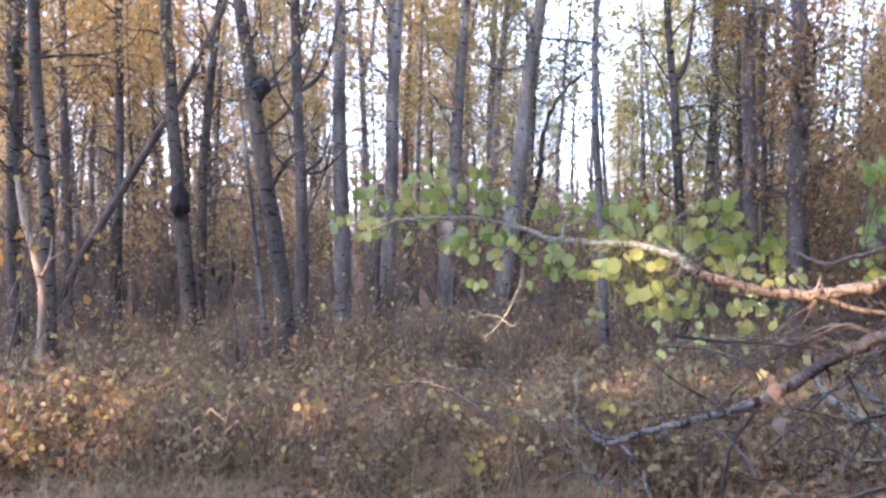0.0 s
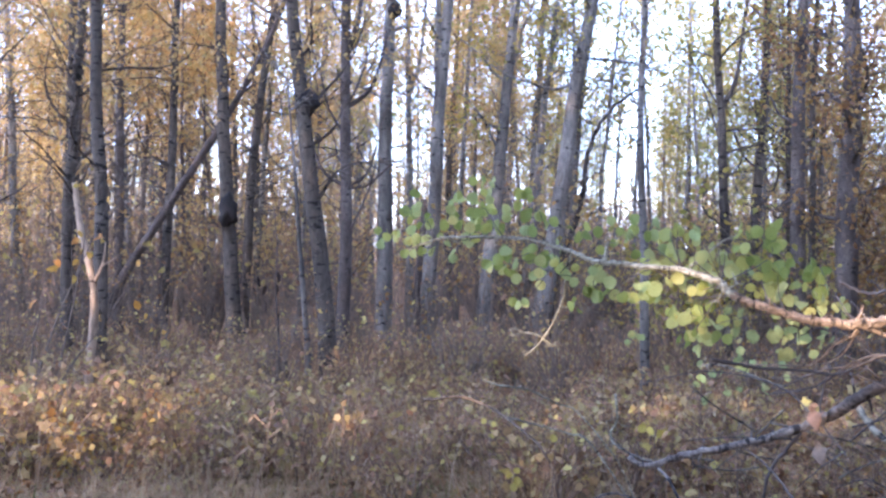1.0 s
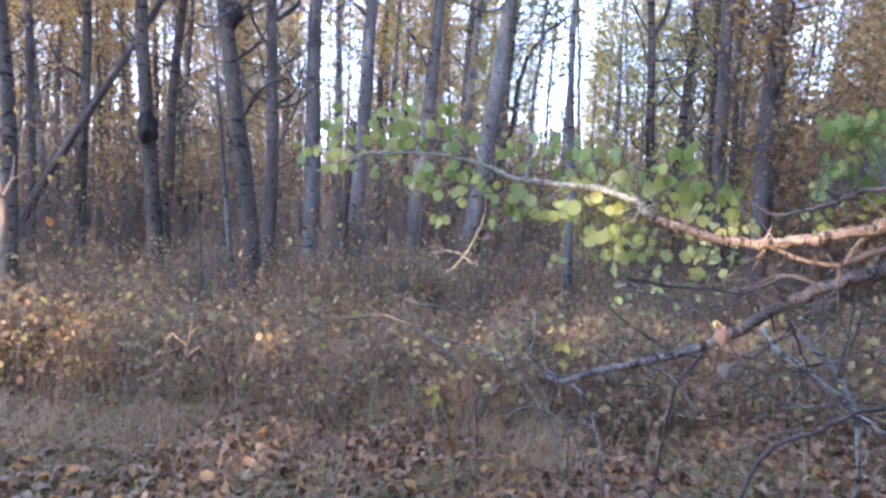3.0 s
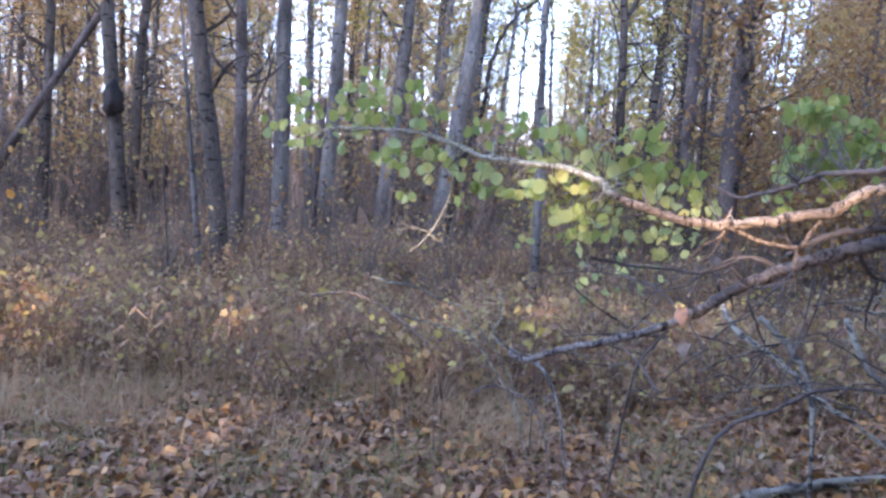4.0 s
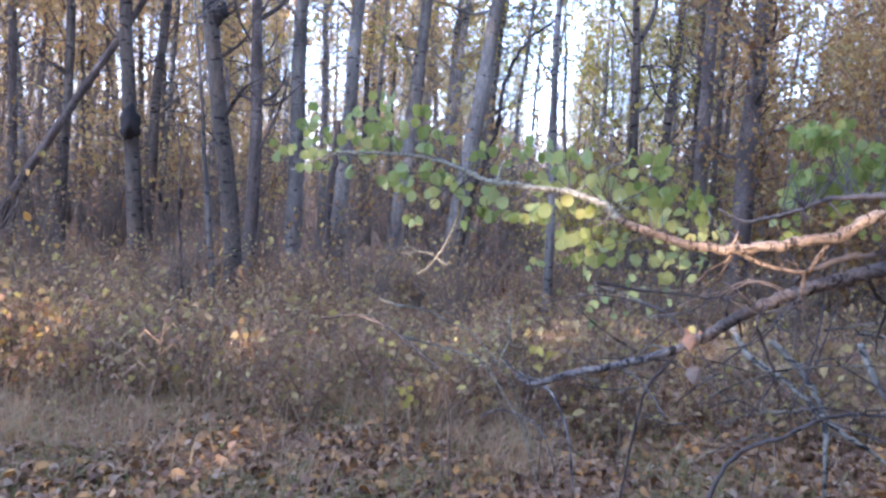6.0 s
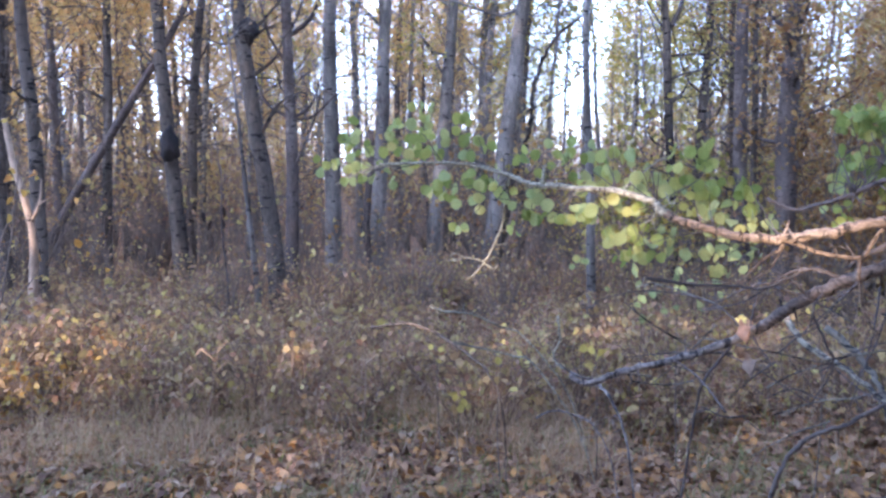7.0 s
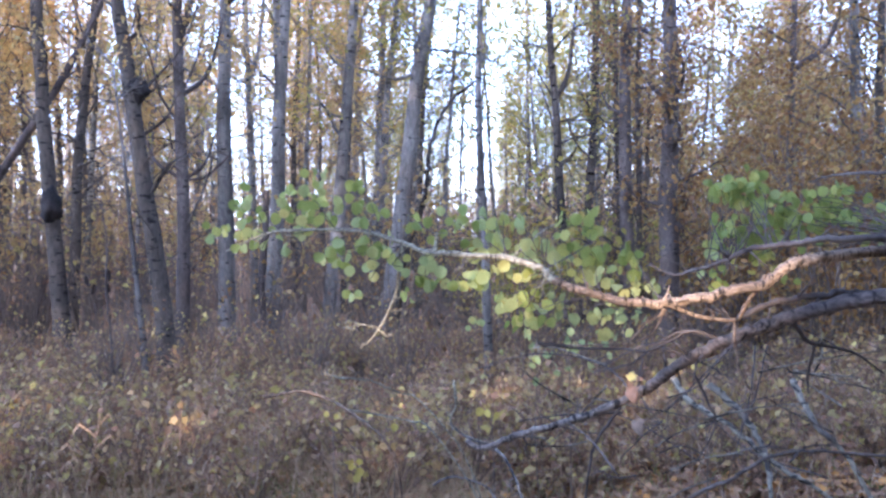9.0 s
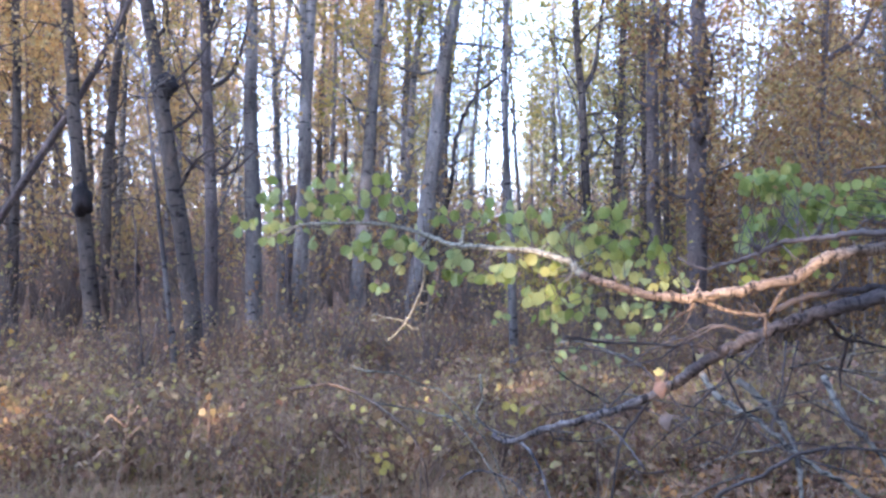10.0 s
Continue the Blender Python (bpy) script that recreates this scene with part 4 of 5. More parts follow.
def fallen_aspen():
    rng = np.random.default_rng(100)
    kinds = [[round_leaf("leaf", m, b) for b in (-1.0, 0.4, 1.2)] for m in (FRESH, TURNING)]
    root = thing("fallen_aspen_top", (2.9, 2.2, 0.0), "fallen aspen top with scuffed bark and round green and yellow leaves", "fallen branch")
    main = [(2.6, 2.2, 1.62), (2.0, 2.2, 1.53), (1.57, 2.20, 1.487), (1.447, 2.20, 1.474), (1.372, 2.22, 1.448), (1.319, 2.25, 1.398), (1.247, 2.28, 1.378), (1.178, 2.32, 1.357), (1.088, 2.36, 1.336), (1.006, 2.38, 1.329),
            (0.926, 2.41, 1.336), (0.848, 2.45, 1.355), (0.783, 2.48, 1.377), (0.73, 2.50, 1.400)]
    thin = [(0.749, 2.49, 1.391), (0.72, 2.505, 1.409), (0.708, 2.53, 1.434), (0.669, 2.54, 1.448), (0.603, 2.58, 1.469), (0.516, 2.62, 1.476), (0.41, 2.68, 1.485), (0.337, 2.72, 1.492), (0.263, 2.77, 1.521), (0.148, 2.85, 1.557),
            (0.048, 2.92, 1.566), (-0.056, 3.0, 1.566), (-0.165, 3.08, 1.565), (-0.246, 3.15, 1.552), (-0.329, 3.22, 1.519), (-0.403, 3.28, 1.487)]
    limb("main_limb", root, BRANCH_BARK, main, 0.0175, 0.0125, rng, 14, 0.1, spurs=9)
    limb("upper_limb", root, LICHEN, thin, 0.0125, 0.0035, rng, 10, 0.09, spurs=16)
    forks = [([(1.056, 2.37, 1.331), (1.115, 2.37, 1.306), (1.18, 2.36, 1.286), (1.273, 2.34, 1.28), (1.291, 2.31, 1.329), (1.304, 2.27, 1.379), (1.323, 2.25, 1.425)], 0.0078),
             ([(1.273, 2.34, 1.28), (1.268, 2.34, 1.222), (1.282, 2.35, 1.185), (1.296, 2.36, 1.131), (1.32, 2.37, 1.084), (1.36, 2.38, 1.028)], 0.0055),
             ([(1.06, 2.38, 1.325), (1.051, 2.40, 1.292), (1.013, 2.42, 1.265), (0.998, 2.45, 1.23), (0.976, 2.50, 1.183)], 0.0045),
             ([(1.07, 2.40, 1.31), (1.06, 2.50, 1.22), (1.04, 2.70, 1.16), (0.92, 3.00, 1.12)], 0.004)]
    hanging = [([(0.259, 2.79, 1.50), (0.254, 2.85, 1.395), (0.25, 2.90, 1.341), (0.226, 2.95, 1.264), (0.194, 3.0, 1.195), (0.156, 3.03, 1.145), (0.123, 3.05, 1.117)], 0.0062),
               ([(0.194, 3.0, 1.195), (0.134, 3.0, 1.211), (0.06, 3.02, 1.197)], 0.0038), ([(0.113, 3.0, 1.213), (0.087, 3.0, 1.226), (0.06, 3.0, 1.22)], 0.003),
               ([(0.251, 2.92, 1.318), (0.318, 2.92, 1.314), (0.386, 2.92, 1.301)], 0.003), ([(0.226, 2.95, 1.27), (0.248, 2.95, 1.264), (0.279, 2.95, 1.272)], 0.0035),
               ([(0.194, 3.0, 1.191), (0.226, 3.0, 1.167), (0.243, 3.0, 1.182)], 0.004), ([(0.37, 2.70, 1.495), (0.374, 2.70, 1.533), (0.374, 2.70, 1.556)], 0.007), ([(0.623, 2.60, 1.48), (0.708, 2.62, 1.546), (0.74, 2.63, 1.569), (0.783, 2.65, 1.587)], 0.0035)]
    for pts, r in forks:
        limb("twig", root, BRANCH_BARK, pts, r, r * 0.6, rng, 7, spurs=4, reach=0.035)
    for pts, r in hanging:
        limb("twig", root, LICHEN, pts, r, r * 0.55, rng, 6, spurs=3, reach=0.035)
    rest = []
    line = np.vstack([glide(main, 6), glide(thin, 6)])
    outer = [(-0.45, 3.30, 1.57, 0.058, 5, 0.3), (-0.32, 3.30, 1.66, 0.094, 10, 0.3), (-0.33, 3.20, 1.57, 0.102, 10, 0.4), (-0.28, 3.20, 1.53, 0.068, 6, 0.7), (-0.11, 3.15, 1.71, 0.085, 10, 0.2), (-0.14, 3.10, 1.62, 0.092, 10, 0.3),
             (-0.03, 3.10, 1.75, 0.061, 6, 0.2), (-0.04, 3.00, 1.65, 0.081, 10, 0.3), (0.04, 2.95, 1.63, 0.073, 9, 0.3), (0.10, 2.90, 1.70, 0.058, 6, 0.2), (0.13, 2.90, 1.64, 0.066, 8, 0.3), (-0.12, 3.05, 1.53, 0.076, 6, 0.5)]
    middle = [(0.03, 2.95, 1.50, 0.063, 4, 0.3), (0.05, 2.90, 1.44, 0.070, 8, 0.2), (0.15, 2.85, 1.51, 0.085, 10, 0.3), (0.19, 2.85, 1.43, 0.052, 4, 1), (0.09, 2.85, 1.33, 0.032, 4, 0.5), (0.24, 2.80, 1.49, 0.069, 6, 0.3),
              (0.31, 2.75, 1.44, 0.070, 8, 0.95), (0.33, 2.80, 1.36, 0.083, 9, 0.3), (0.41, 2.75, 1.38, 0.058, 6, 0.5), (0.36, 2.75, 1.58, 0.070, 7, 0.1), (0.46, 2.72, 1.58, 0.062, 6, 0.1), (0.58, 2.70, 1.59, 0.069, 9, 0.3)]
    bright = [(0.66, 2.65, 1.58, 0.047, 4, 0.6), (0.50, 2.70, 1.53, 0.065, 6, 0.3), (0.57, 2.66, 1.52, 0.060, 7, 0.7), (0.64, 2.64, 1.50, 0.067, 8, 0.8), (0.72, 2.60, 1.50, 0.048, 5, 0.8), (0.47, 2.65, 1.41, 0.060, 6, 0.9),
              (0.54, 2.62, 1.40, 0.050, 5, 0.9), (0.59, 2.60, 1.43, 0.055, 7, 0.8), (0.67, 2.60, 1.42, 0.055, 6, 0.5), (0.62, 2.65, 1.32, 0.079, 10, 0.8), (0.69, 2.62, 1.30, 0.067, 8, 0.5), (0.74, 2.66, 1.26, 0.066, 7, 0.3)]
    inner = [(0.65, 2.68, 1.24, 0.049, 5, 0.5), (0.83, 2.65, 1.58, 0.060, 5, 0), (0.90, 2.66, 1.61, 0.049, 4, 0), (0.91, 2.65, 1.55, 0.041, 3, 0), (0.79, 2.62, 1.55, 0.041, 3, 0), (0.83, 2.62, 1.48, 0.059, 6, 0.2),
             (0.84, 2.60, 1.42, 0.059, 6, 0.5), (0.92, 2.65, 1.46, 0.060, 6, 0), (0.98, 2.66, 1.44, 0.057, 5, 0), (1.05, 2.68, 1.46, 0.061, 6, 0), (1.08, 2.66, 1.40, 0.060, 6, 0), (0.93, 2.62, 1.38, 0.056, 6, 0.1)]
    low = [(1.01, 2.64, 1.36, 0.060, 6, 0), (1.14, 2.66, 1.36, 0.041, 4, 0), (0.79, 2.62, 1.31, 0.059, 6, 0.2), (0.89, 2.62, 1.28, 0.059, 6, 0.1), (0.99, 2.64, 1.26, 0.079, 11, 0.1), (0.96, 2.66, 1.20, 0.060, 6, 0.1), (1.06, 2.66, 1.24, 0.049, 5, 0)]
    for clumps in (outer, middle, bright, inner, low):
        leafy_sprays(root, rng, kinds, rest, line, clumps)
    for _ in range(16):  # small leaves hanging deeper in the tangle
        put_leaf(root, rng, kinds, rest, np.array([0.75 + 0.5 * rng.random(), 3.2 + 0.5 * rng.random(), 0.93 + 0.2 * rng.random()]), 0.035, 1)
    if rest:
        tagged(under(new("foliage", polygons("foliage", np.concatenate(rest), len(rest), 6, LEAFY)), root), kind="stuff")
    # a second bough of the same crown
    root = thing("leafy_bough", (2.6, 2.1, 0.0), "dark bowed aspen bough with dense green leaves", "fallen branch")
    arch = [(2.6, 2.0, 1.6), (1.9, 2.1, 1.55), (1.532, 2.15, 1.533), (1.447, 2.20, 1.528), (1.366, 2.27, 1.511), (1.304, 2.32, 1.497), (1.254, 2.40, 1.46), (1.189, 2.46, 1.428), (1.131, 2.50, 1.417), (1.075, 2.55, 1.449)]
    limb("limb", root, DARK_BARK, arch, 0.0125, 0.004, rng, spurs=6)
    limb("limb", root, DARK_BARK, [(2.8, 2.2, 1.75), (2.10, 2.40, 1.77), (1.91, 2.50, 1.76), (1.86, 2.70, 1.77), (1.81, 2.80, 1.75)], 0.010, 0.003, rng, spurs=4)
    rest = []
    upper = [(1.33, 2.55, 1.69, 0.058, 10, 0), (1.39, 2.55, 1.67, 0.083, 24, 0.05), (1.48, 2.60, 1.73, 0.059, 10, 0.05), (1.51, 2.55, 1.65, 0.076, 16, 0.05), (1.35, 2.50, 1.57, 0.074, 16, 0.05), (1.45, 2.50, 1.55, 0.074, 14, 0.05),
             (1.54, 2.50, 1.61, 0.074, 14, 0.05), (1.30, 2.50, 1.51, 0.057, 8, 0.1), (1.38, 2.45, 1.48, 0.073, 10, 0.1), (1.64, 2.50, 1.65, 0.074, 16, 0), (1.57, 2.45, 1.57, 0.073, 14, 0.05), (1.70, 2.45, 1.61, 0.073, 16, 0)]
    outer = [(1.48, 2.45, 1.41, 0.056, 6, 0.1), (1.31, 2.50, 1.42, 0.057, 6, 0.1), (1.73, 2.50, 1.69, 0.053, 8, 0), (1.77, 2.40, 1.59, 0.085, 18, 0), (1.85, 2.35, 1.56, 0.100, 18, 0)]
    for clumps in (upper, outer):
        leafy_sprays(root, rng, kinds, rest, glide(arch, 8), [(*c[:4], round(c[4] * 1.5), c[5]) for c in clumps], 0.033)
    if rest:
        tagged(under(new("foliage", polygons("foliage", np.concatenate(rest), len(rest), 6, LEAFY)), root), kind="stuff")


def dead_limbs():
    rng = np.random.default_rng(110)
    root = thing("fallen_dead_limb", (0.72, 3.72, 0.0), "dark fallen limb with a broken pale end and dead twigs", "fallen branch")
    limb("main_limb", root, LIMB_BARK, [(2.612, 1.980, 1.430), (1.982, 2.070, 1.385), (1.668, 2.160, 1.363), (1.573, 2.205, 1.344), (1.481, 2.250, 1.315), (1.435, 2.322, 1.282), (1.384, 2.394, 1.249), (1.333, 2.475, 1.203), (1.281, 2.565, 1.151), (1.222, 2.655, 1.083), (1.169, 2.772, 0.994)],
         0.0235, 0.0195, rng, 14, 0.09, spurs=14, reach=0.12)
    limb("broken_end", root, SCUFFED, [(1.189, 2.745, 1.019), (1.130, 2.835, 0.945), (1.054, 2.925, 0.885), (0.972, 3.015, 0.826), (0.861, 3.105, 0.772), (0.767, 3.195, 0.721), (0.651, 3.330, 0.639), (0.587, 3.357, 0.670)], 0.0185, 0.011, rng, 10, 0.1, "pale scuffed broken end", spurs=5)
    for pts, r in (([(2.432, 2.340, 1.349), (1.843, 2.340, 1.354), (1.645, 2.358, 1.358), (1.536, 2.394, 1.345), (1.442, 2.430, 1.321), (1.357, 2.448, 1.283), (1.318, 2.502, 1.228)], 0.026), ([(1.468, 2.340, 1.266), (1.531, 2.385, 1.221), (1.599, 2.430, 1.186), (1.764, 2.475, 1.151), (1.982, 2.610, 1.052)], 0.012),
                   ([(1.599, 2.430, 1.182), (1.613, 2.475, 1.106), (1.632, 2.520, 1.051), (1.638, 2.520, 1.003)], 0.009), ([(1.388, 2.565, 1.160), (1.262, 2.610, 1.214), (1.199, 2.700, 1.178), (1.109, 2.790, 1.079), (1.019, 2.970, 1.016)], 0.009),
                   ([(1.118, 2.925, 0.890), (1.010, 2.925, 0.737), (0.992, 2.970, 0.530), (0.956, 2.970, 0.242), (0.947, 2.970, -0.05)], 0.0105), ([(1.307, 2.700, 1.052), (1.352, 2.700, 0.962), (1.397, 2.718, 0.854), (1.352, 2.790, 0.692)], 0.008),
                   ([(1.037, 2.943, 0.782), (0.920, 2.970, 0.800), (0.812, 3.015, 0.854)], 0.005), ([(0.686, 3.321, 0.656), (0.596, 3.366, 0.674), (0.524, 3.402, 0.737)], 0.007), ([(1.172, 2.880, 0.926), (1.082, 3.060, 1.034), (0.857, 3.240, 1.052), (0.632, 3.420, 0.962)], 0.006),
                   ([(0.726, 2.682, 1.173), (0.773, 2.673, 1.168), (0.841, 2.664, 1.158), (0.878, 2.655, 1.155), (1.001, 2.610, 1.156), (1.083, 2.565, 1.155), (1.149, 2.538, 1.194), (1.219, 2.520, 1.226), (1.312, 2.502, 1.197)], 0.011)):
        limb("twig", root, DARK_BARK, pts, r * 0.65, r * 0.3, rng, 6, spurs=3, reach=0.09)
    for _ in range(34):  # thin dead twigs tangled behind the limb
        a = np.array([0.8 + 1.2 * rng.random(), 2.75 + 0.8 * rng.random(), 0.5 + 0.65 * rng.random()])
        d = unit(np.array([rng.normal(), 0.5 * rng.normal(), 0.35 * rng.normal()]))
        ln = 0.25 + 0.4 * rng.random()
        limb("twig", root, DARK_BARK if rng.random() < 0.7 else PALE_BARK, [a - d * ln / 2, a + rng.standard_normal(3) * 0.03, a + d * ln / 2], 0.0045, 0.002, rng, 5, spurs=5, reach=0.09)
    # stems that lie under it
    for nm, mat, pts, r, lab in (("fallen_sapling", PALE_BARK, [(1.66, 3.70, 0.869), (1.706, 3.60, 0.759), (1.779, 3.52, 0.708), (1.853, 3.45, 0.657), (1.933, 3.35, 0.568), (2.006, 3.25, 0.507), (2.092, 3.18, 0.452), (2.45, 3.0, 0.2), (2.7, 2.9, -0.03)], 0.018, "pale lichen-grey fallen stem leaning on a dead limb"),
                                 ("fallen_sapling", PALE_BARK, [(1.902, 3.80, 0.80), (1.995, 3.72, 0.707), (2.039, 3.64, 0.627), (2.052, 3.55, 0.54), (2.032, 3.45, 0.45), (1.97, 3.32, 0.366), (1.93, 3.2, -0.04)], 0.021, "grey fallen stem leaning among dead branches"),
                                 ("fallen_sapling", PALE_BARK, [(2.422, 3.90, 0.793), (2.429, 3.80, 0.675), (2.445, 3.72, 0.59), (2.483, 3.65, 0.528), (2.523, 3.60, 0.468), (2.6, 3.5, 0.25), (2.65, 3.4, -0.04)], 0.02, "mottled fallen stem leaning among dead branches"),
                                 ("fallen_sapling", DARK_BARK, [(1.25, 2.97, 0.0), (1.33, 2.96, 0.38), (1.429, 2.95, 0.522), (1.556, 2.93, 0.582), (1.677, 2.90, 0.662), (1.792, 2.90, 0.694), (1.895, 2.88, 0.703), (2.033, 2.85, 0.692), (2.6, 2.75, 0.65)], 0.0115, "dark bowed dead branch near the ground"),
                                 ("fallen_sapling", BRANCH_BARK, [(-0.324, 4.05, 0.743), (-0.195, 4.0, 0.773), (-0.115, 3.97, 0.78), (0.029, 3.90, 0.738), (0.164, 3.80, 0.66), (0.26, 3.72, 0.588), (0.33, 3.72, 0.4), (0.36, 3.75, -0.03)], 0.0095, "thin pale fallen branch poking out of the brush"),
                                 ("fallen_twig", LICHEN, [(0.60, 3.80, 0.85), (0.61, 3.80, 0.73), (0.59, 3.85, 0.65), (0.62, 3.80, 0.60), (0.76, 3.72, 0.55)], 0.008, "crooked pale twig caught on a broken limb"),
                                 ("fallen_twig", SCUFFED, [(0.78, 3.70, 0.54), (0.81, 3.60, 0.51), (0.84, 3.50, 0.44), (0.86, 3.40, 0.3), (0.88, 3.3, -0.02)], 0.009, "grey twig propping a broken limb"),
                                 ("fallen_twig", SCUFFED, [(0.45, 3.42, 0.46), (0.52, 3.40, 0.50), (0.62, 3.40, 0.48), (0.70, 3.35, 0.44), (0.76, 3.28, 0.3), (0.8, 3.2, -0.02)], 0.006, "thin arched grey twig near the ground"),
                                 ("fallen_twig", LICHEN, [(-0.03, 3.90, 0.88), (0.04, 3.90, 0.86), (0.12, 3.90, 0.85), (0.21, 4.00, 0.82), (0.35, 4.10, 0.74), (0.47, 4.10, 0.69), (0.7, 4.1, 0.4), (0.85, 4.1, -0.03)], 0.0075, "pale forked twig poking out of the brush"),
                                 ("fallen_twig", LICHEN, [(0.10, 4.00, 0.68), (0.24, 4.00, 0.65), (0.41, 4.00, 0.61), (0.50, 3.90, 0.59), (0.7, 3.8, 0.3), (0.8, 3.7, -0.03)], 0.007, "pale lichen-covered twig lying in the brush"),
                                 ("fallen_log", PALE_BARK, [(1.75, 3.42, 0.02), (2.3, 3.6, 0.03), (3.2, 3.85, 0.03)], 0.04, "pale birch log lying in leaves")):
        ob = thing(nm, pts[0], lab, "fallen branch")
        limb("stem", ob, mat, pts, r * 0.85, r * 0.45, rng, 9, 0.12, spurs=9, reach=0.08)
    # a curled dead leaf caught on the limb, and a strip of bark
    for nm, at, size, mat, lab in (("curled_leaf", (1.102, 2.765, 1.005), 0.043, CURL, "curled pale orange dead leaf caught on a dark limb"), ("bark_strip", (1.19, 2.925, 0.85), 0.046, PALE_LEAF, "loose strip of pale bark hanging by the limb")):
        bm = bmesh.new()
        grid = [[bm.verts.new((size * (u - 0.5) * (0.45 + 1.5 * abs(v - 0.42)), size * 0.5 * math.sin(4.0 * u + v * 3), -size * 1.25 * v + size * 0.3 * math.sin(6 * u + 2 * v))) for u in np.linspace(0, 1, 7)] for v in np.linspace(0, 1, 6)]
        for r0, r1 in zip(grid, grid[1:]):
            for i in range(6):
                bm.faces.new((r0[i], r0[i + 1], r1[i + 1], r1[i]))
        me = bpy.data.meshes.new(nm)
        bm.to_mesh(me)
        bm.free()
        me.materials.append(mat)
        me.polygons.foreach_set("use_smooth", [True] * len(me.polygons))
        ob = tagged(new(nm, me), lab, "dead leaf" if nm == "curled_leaf" else "bark")
        ob.matrix_basis = Matrix.Translation(at)


wood_beyond()
gap_poles()
undergrowth()
LITTER_OB = floor_cover()
far_woods()
shade_trees()
fallen_aspen()
dead_limbs()


# ---- single plants that stand out ----
def reed_stalk(base, top, seed, label, blades_n=6):
    rng = np.random.default_rng(seed)
    root = thing("reed_stalk", (base[0], base[1], ground_z(*base)), label, "reed", "dry stalks")
    p, q = np.array([*base, ground_z(*base) - 0.03]), np.array(top)
    line = glide([p, (p + q) / 2 + np.array([0.02, 0, 0.02]), q], 6)
    under(new("stalk", Wood().stem(line, 0.004, 0.0015, 6).mesh("stalk", TAN_WOOD)), root)
    for k in range(blades_n):
        a = line[int(len(line) * (0.3 + 0.65 * k / blades_n))]
        s = 1 if k % 2 else -1
        out = unit(np.array([s * (0.7 + 0.3 * rng.random()), 0.4 * rng.normal(), 0.0]))
        ln = 0.15 + 0.13 * rng.random()
        mids = [a + out * ln * (0.8 * u if u < 0.5 else 0.4 + 0.35 * (u - 0.5)) + np.array([0, 0, ln * (0.7 * u if u < 0.45 else 0.32 - 1.25 * (u - 0.45))]) for u in np.linspace(0, 1, 6)]
        wid = [0.0016, 0.004, 0.005, 0.0042, 0.0025, 0.0004]
        side = np.array([0, 0.5, 0.85])
        verts = [m + side * w for m, w in zip(mids, wid)] + [m - side * w for m, w in zip(mids, wid)]
        faces = [(i, i + 1, i + 7, i + 6) for i in range(5)]
        under(new("blade", solid("blade", verts, faces, REED)), root)


def seedling(base, tip, count, seed, material, size=0.04):
    rng = np.random.default_rng(seed)
    root = thing("seedling", (base[0], base[1], ground_z(*base)), "thin seedling with a few bright yellow leaves", "plant", "seedlings")
    p, q = np.array([*base, ground_z(*base) - 0.03]), np.array(tip)
    under(new("stalk", Wood().stem(glide([p, (p + q) / 2 + rng.standard_normal(3) * 0.02, q], 5), 0.004, 0.0015, 5).mesh("stalk", STEM)), root)
    me = round_leaf("leaf", material, 0.6)
    for k in range(count):
        ob = new("leaf", me)
        at = q + rng.standard_normal(3) * 0.03 * (k > 0)
        ob.matrix_basis = pose(*at, rng.normal() * 20, rng.normal() * 25, rng.normal() * 30) @ Matrix.Scale(size * (0.8 + 0.3 * rng.random()), 4)
        under(ob, root)


reed_stalk((-1.29, 4.2), (-1.14, 4.2, 0.70), 201, "dry tan reed stalk with drooping blades")
reed_stalk((-1.36, 4.2), (-1.385, 4.2, 0.59), 202, "short pale green reed with arching blades", 8)
reed_stalk((-0.48, 4.60), (-0.42, 4.60, 0.60), 203, "thin bare dry stalk in the brush", 2)
reed_stalk((-0.42, 4.40), (-0.39, 4.40, 0.66), 204, "thin bare dry stalk in the brush", 1)
seedling((0.33, 3.73), (0.32, 3.73, 0.66), 2, 210, YELLOW, 0.035)
seedling((0.15, 3.80), (0.13, 3.80, 0.45), 5, 211, YELLOW, 0.04)
seedling((0.04, 4.30), (0.02, 4.30, 0.53), 3, 212, YELLOW, 0.035)
seedling((0.79, 3.75), (0.775, 3.75, 0.70), 5, 213, YELLOW, 0.04)
seedling((1.78, 3.60), (1.76, 3.60, 0.95), 2, 214, YELLOW, 0.03)
seedling((1.05, 5.50), (1.02, 5.50, 0.97), 5, 215, TURNING, 0.05)
seedling((1.32, 4.20), (1.30, 4.20, 0.99), 6, 216, TURNING, 0.045)
seedling((1.24, 4.60), (1.22, 4.60, 0.84), 6, 217, TURNING, 0.045)


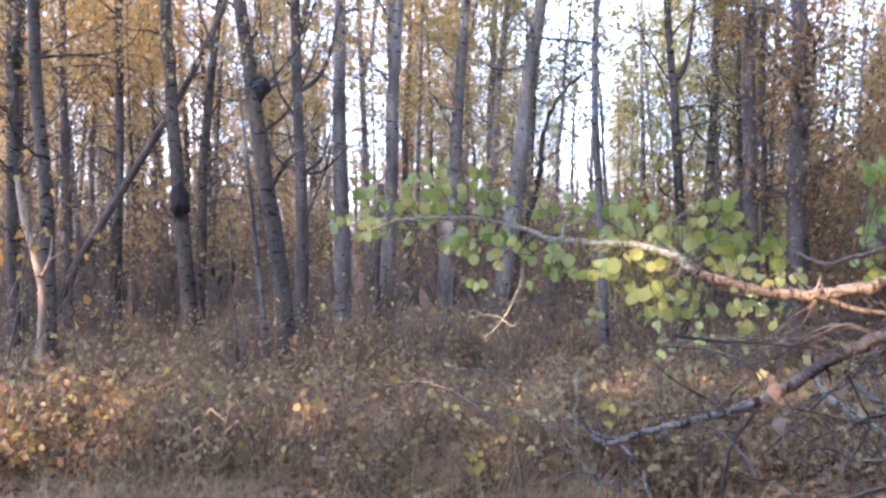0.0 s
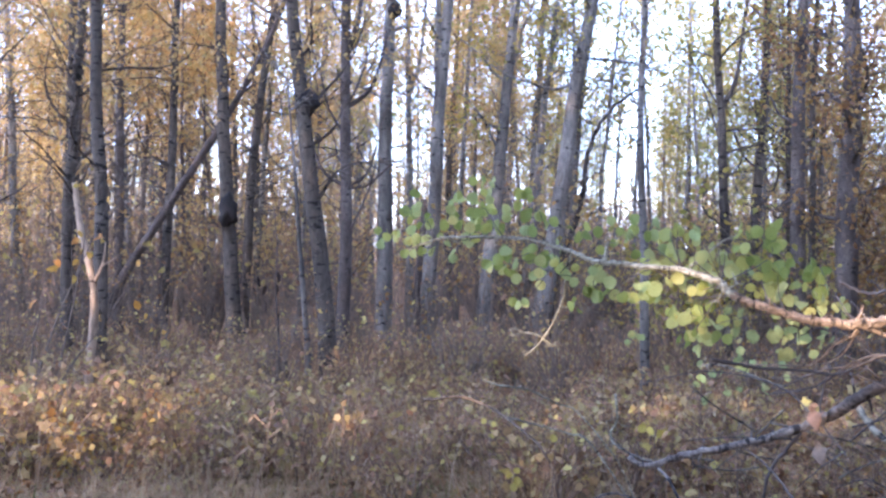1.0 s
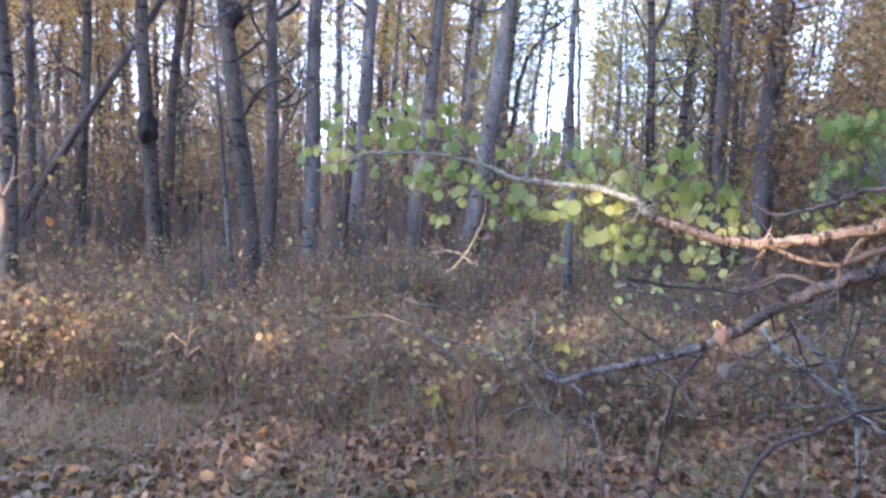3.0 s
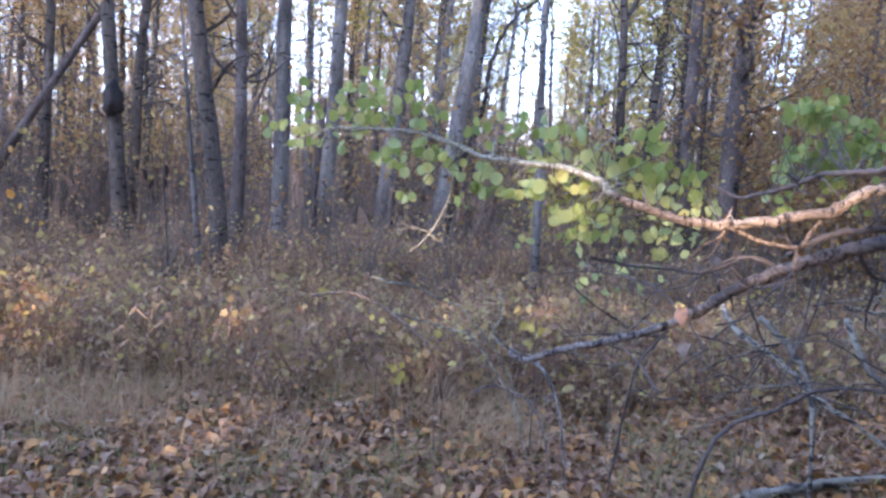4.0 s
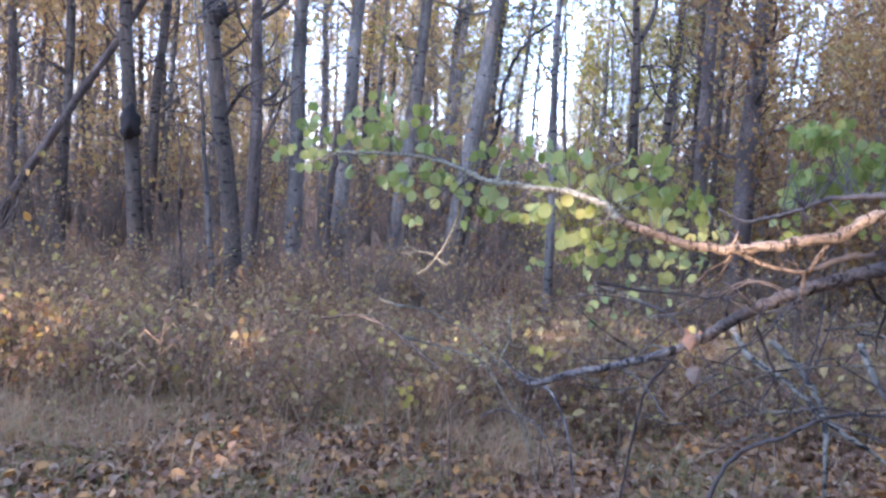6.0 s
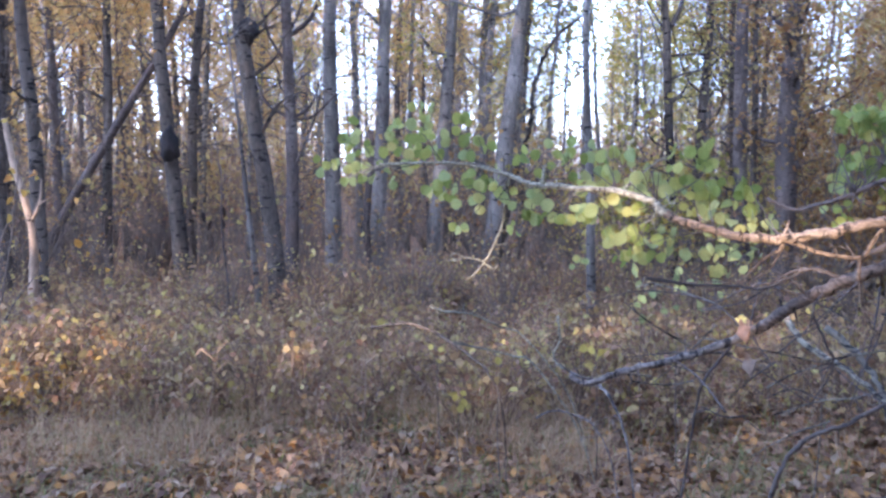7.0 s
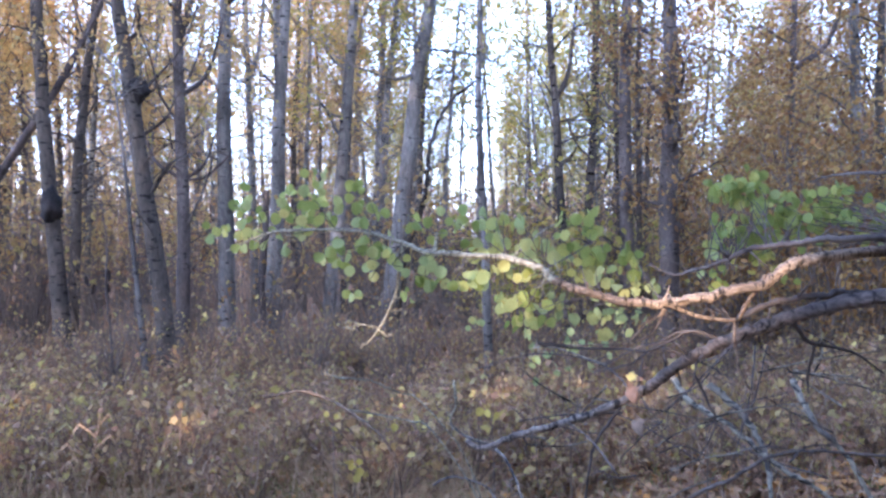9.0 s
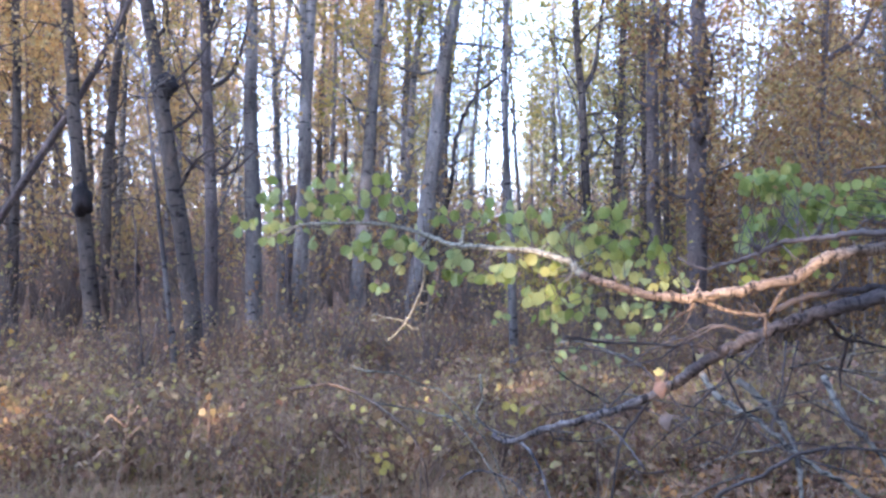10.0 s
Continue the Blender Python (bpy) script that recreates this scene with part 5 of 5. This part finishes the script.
def dead_sapling():
    """A bare sapling on which a few black withered leaves still hang."""
    rng = np.random.default_rng(330)
    root = thing("dead_sapling", (-2.12, 8.2, ground_z(-2.12, 8.2)), "bare dead sapling with a few black withered leaves hanging", "sapling")
    limb("stem", root, DARK_BARK, [(-2.12, 8.2, -0.05), (-2.16, 8.2, 0.6), (-2.2, 8.2, 1.1), (-2.19, 8.2, 1.5), (-2.25, 8.2, 1.95)], 0.013, 0.005, rng, 7)
    black = foliage("black_withered_leaf", [(0.0, (0.035, 0.026, 0.02)), (1.0, (0.06, 0.042, 0.03))], "object", 0.1, 0.8)
    me = round_leaf("leaf", black, 2.2)
    for x, z, h in ((-2.39, 1.13, 0.11), (-2.30, 1.05, 0.11), (-2.19, 1.2, 0.14), (-2.19, 1.06, 0.12), (-2.31, 0.87, 0.12), (-2.16, 0.75, 0.07)):
        ob = new("leaf", me)
        ob.matrix_basis = pose(x, 8.2, z + 0.05, rng.normal() * 8, rng.normal() * 6, rng.random() * 180) @ Matrix.Diagonal((h * 0.36, h * 0.4, h, 1))
        under(ob, root)


dead_sapling()


# fallen leaves that lie singly in front of the walker
def single_fallen_leaves():
    rng = np.random.default_rng(300)
    kinds = [round_leaf("leaf", FALLEN, k) for k in (-1.6, 0.8, 1.8)]
    for _ in range(300):
        y = 2.9 + 1.7 * rng.random()
        x = (rng.random() * 1.35 - 0.5) * y
        ob = new("leaf", kinds[int(rng.integers(3))])
        ob.matrix_basis = pose(x, y, ground_z(x, y) + 0.055, 90 + rng.normal() * 22, rng.normal() * 15, rng.random() * 360) @ Matrix.Scale(0.042 + 0.03 * rng.random(), 4)
        under(ob, GROUND)


single_fallen_leaves()


def bent_tree():
    rng = np.random.default_rng(310)
    root = thing("bent_tree", (1.05, 12.9, ground_z(1.05, 12.9)), "thin dark tree bowed over to one side", "tree", "trees of the wood")
    limb("trunk", root, POPLAR, [(1.05, 12.9, -0.1), (1.1, 12.9, 1.0), (1.49, 12.90, 2.21), (1.53, 12.90, 2.76), (1.67, 12.90, 3.36), (1.93, 12.90, 3.80), (2.40, 12.90, 4.16)], 0.055, 0.018, rng, 8, 0.04, spurs=14, reach=0.5)


def broken_stub():
    rng = np.random.default_rng(311)
    root = thing("broken_stub", (-0.98, 11.2, ground_z(-0.98, 11.2)), "dark broken-off stub of a young tree", "dead tree")
    limb("trunk", root, DARK_BARK, [(-0.98, 11.2, -0.1), (-0.97, 11.2, 1.0), (-0.91, 11.20, 1.72), (-0.90, 11.20, 2.20)], 0.055, 0.042, rng, 9, 0.06, spurs=3, reach=0.2)


bent_tree()
broken_stub()
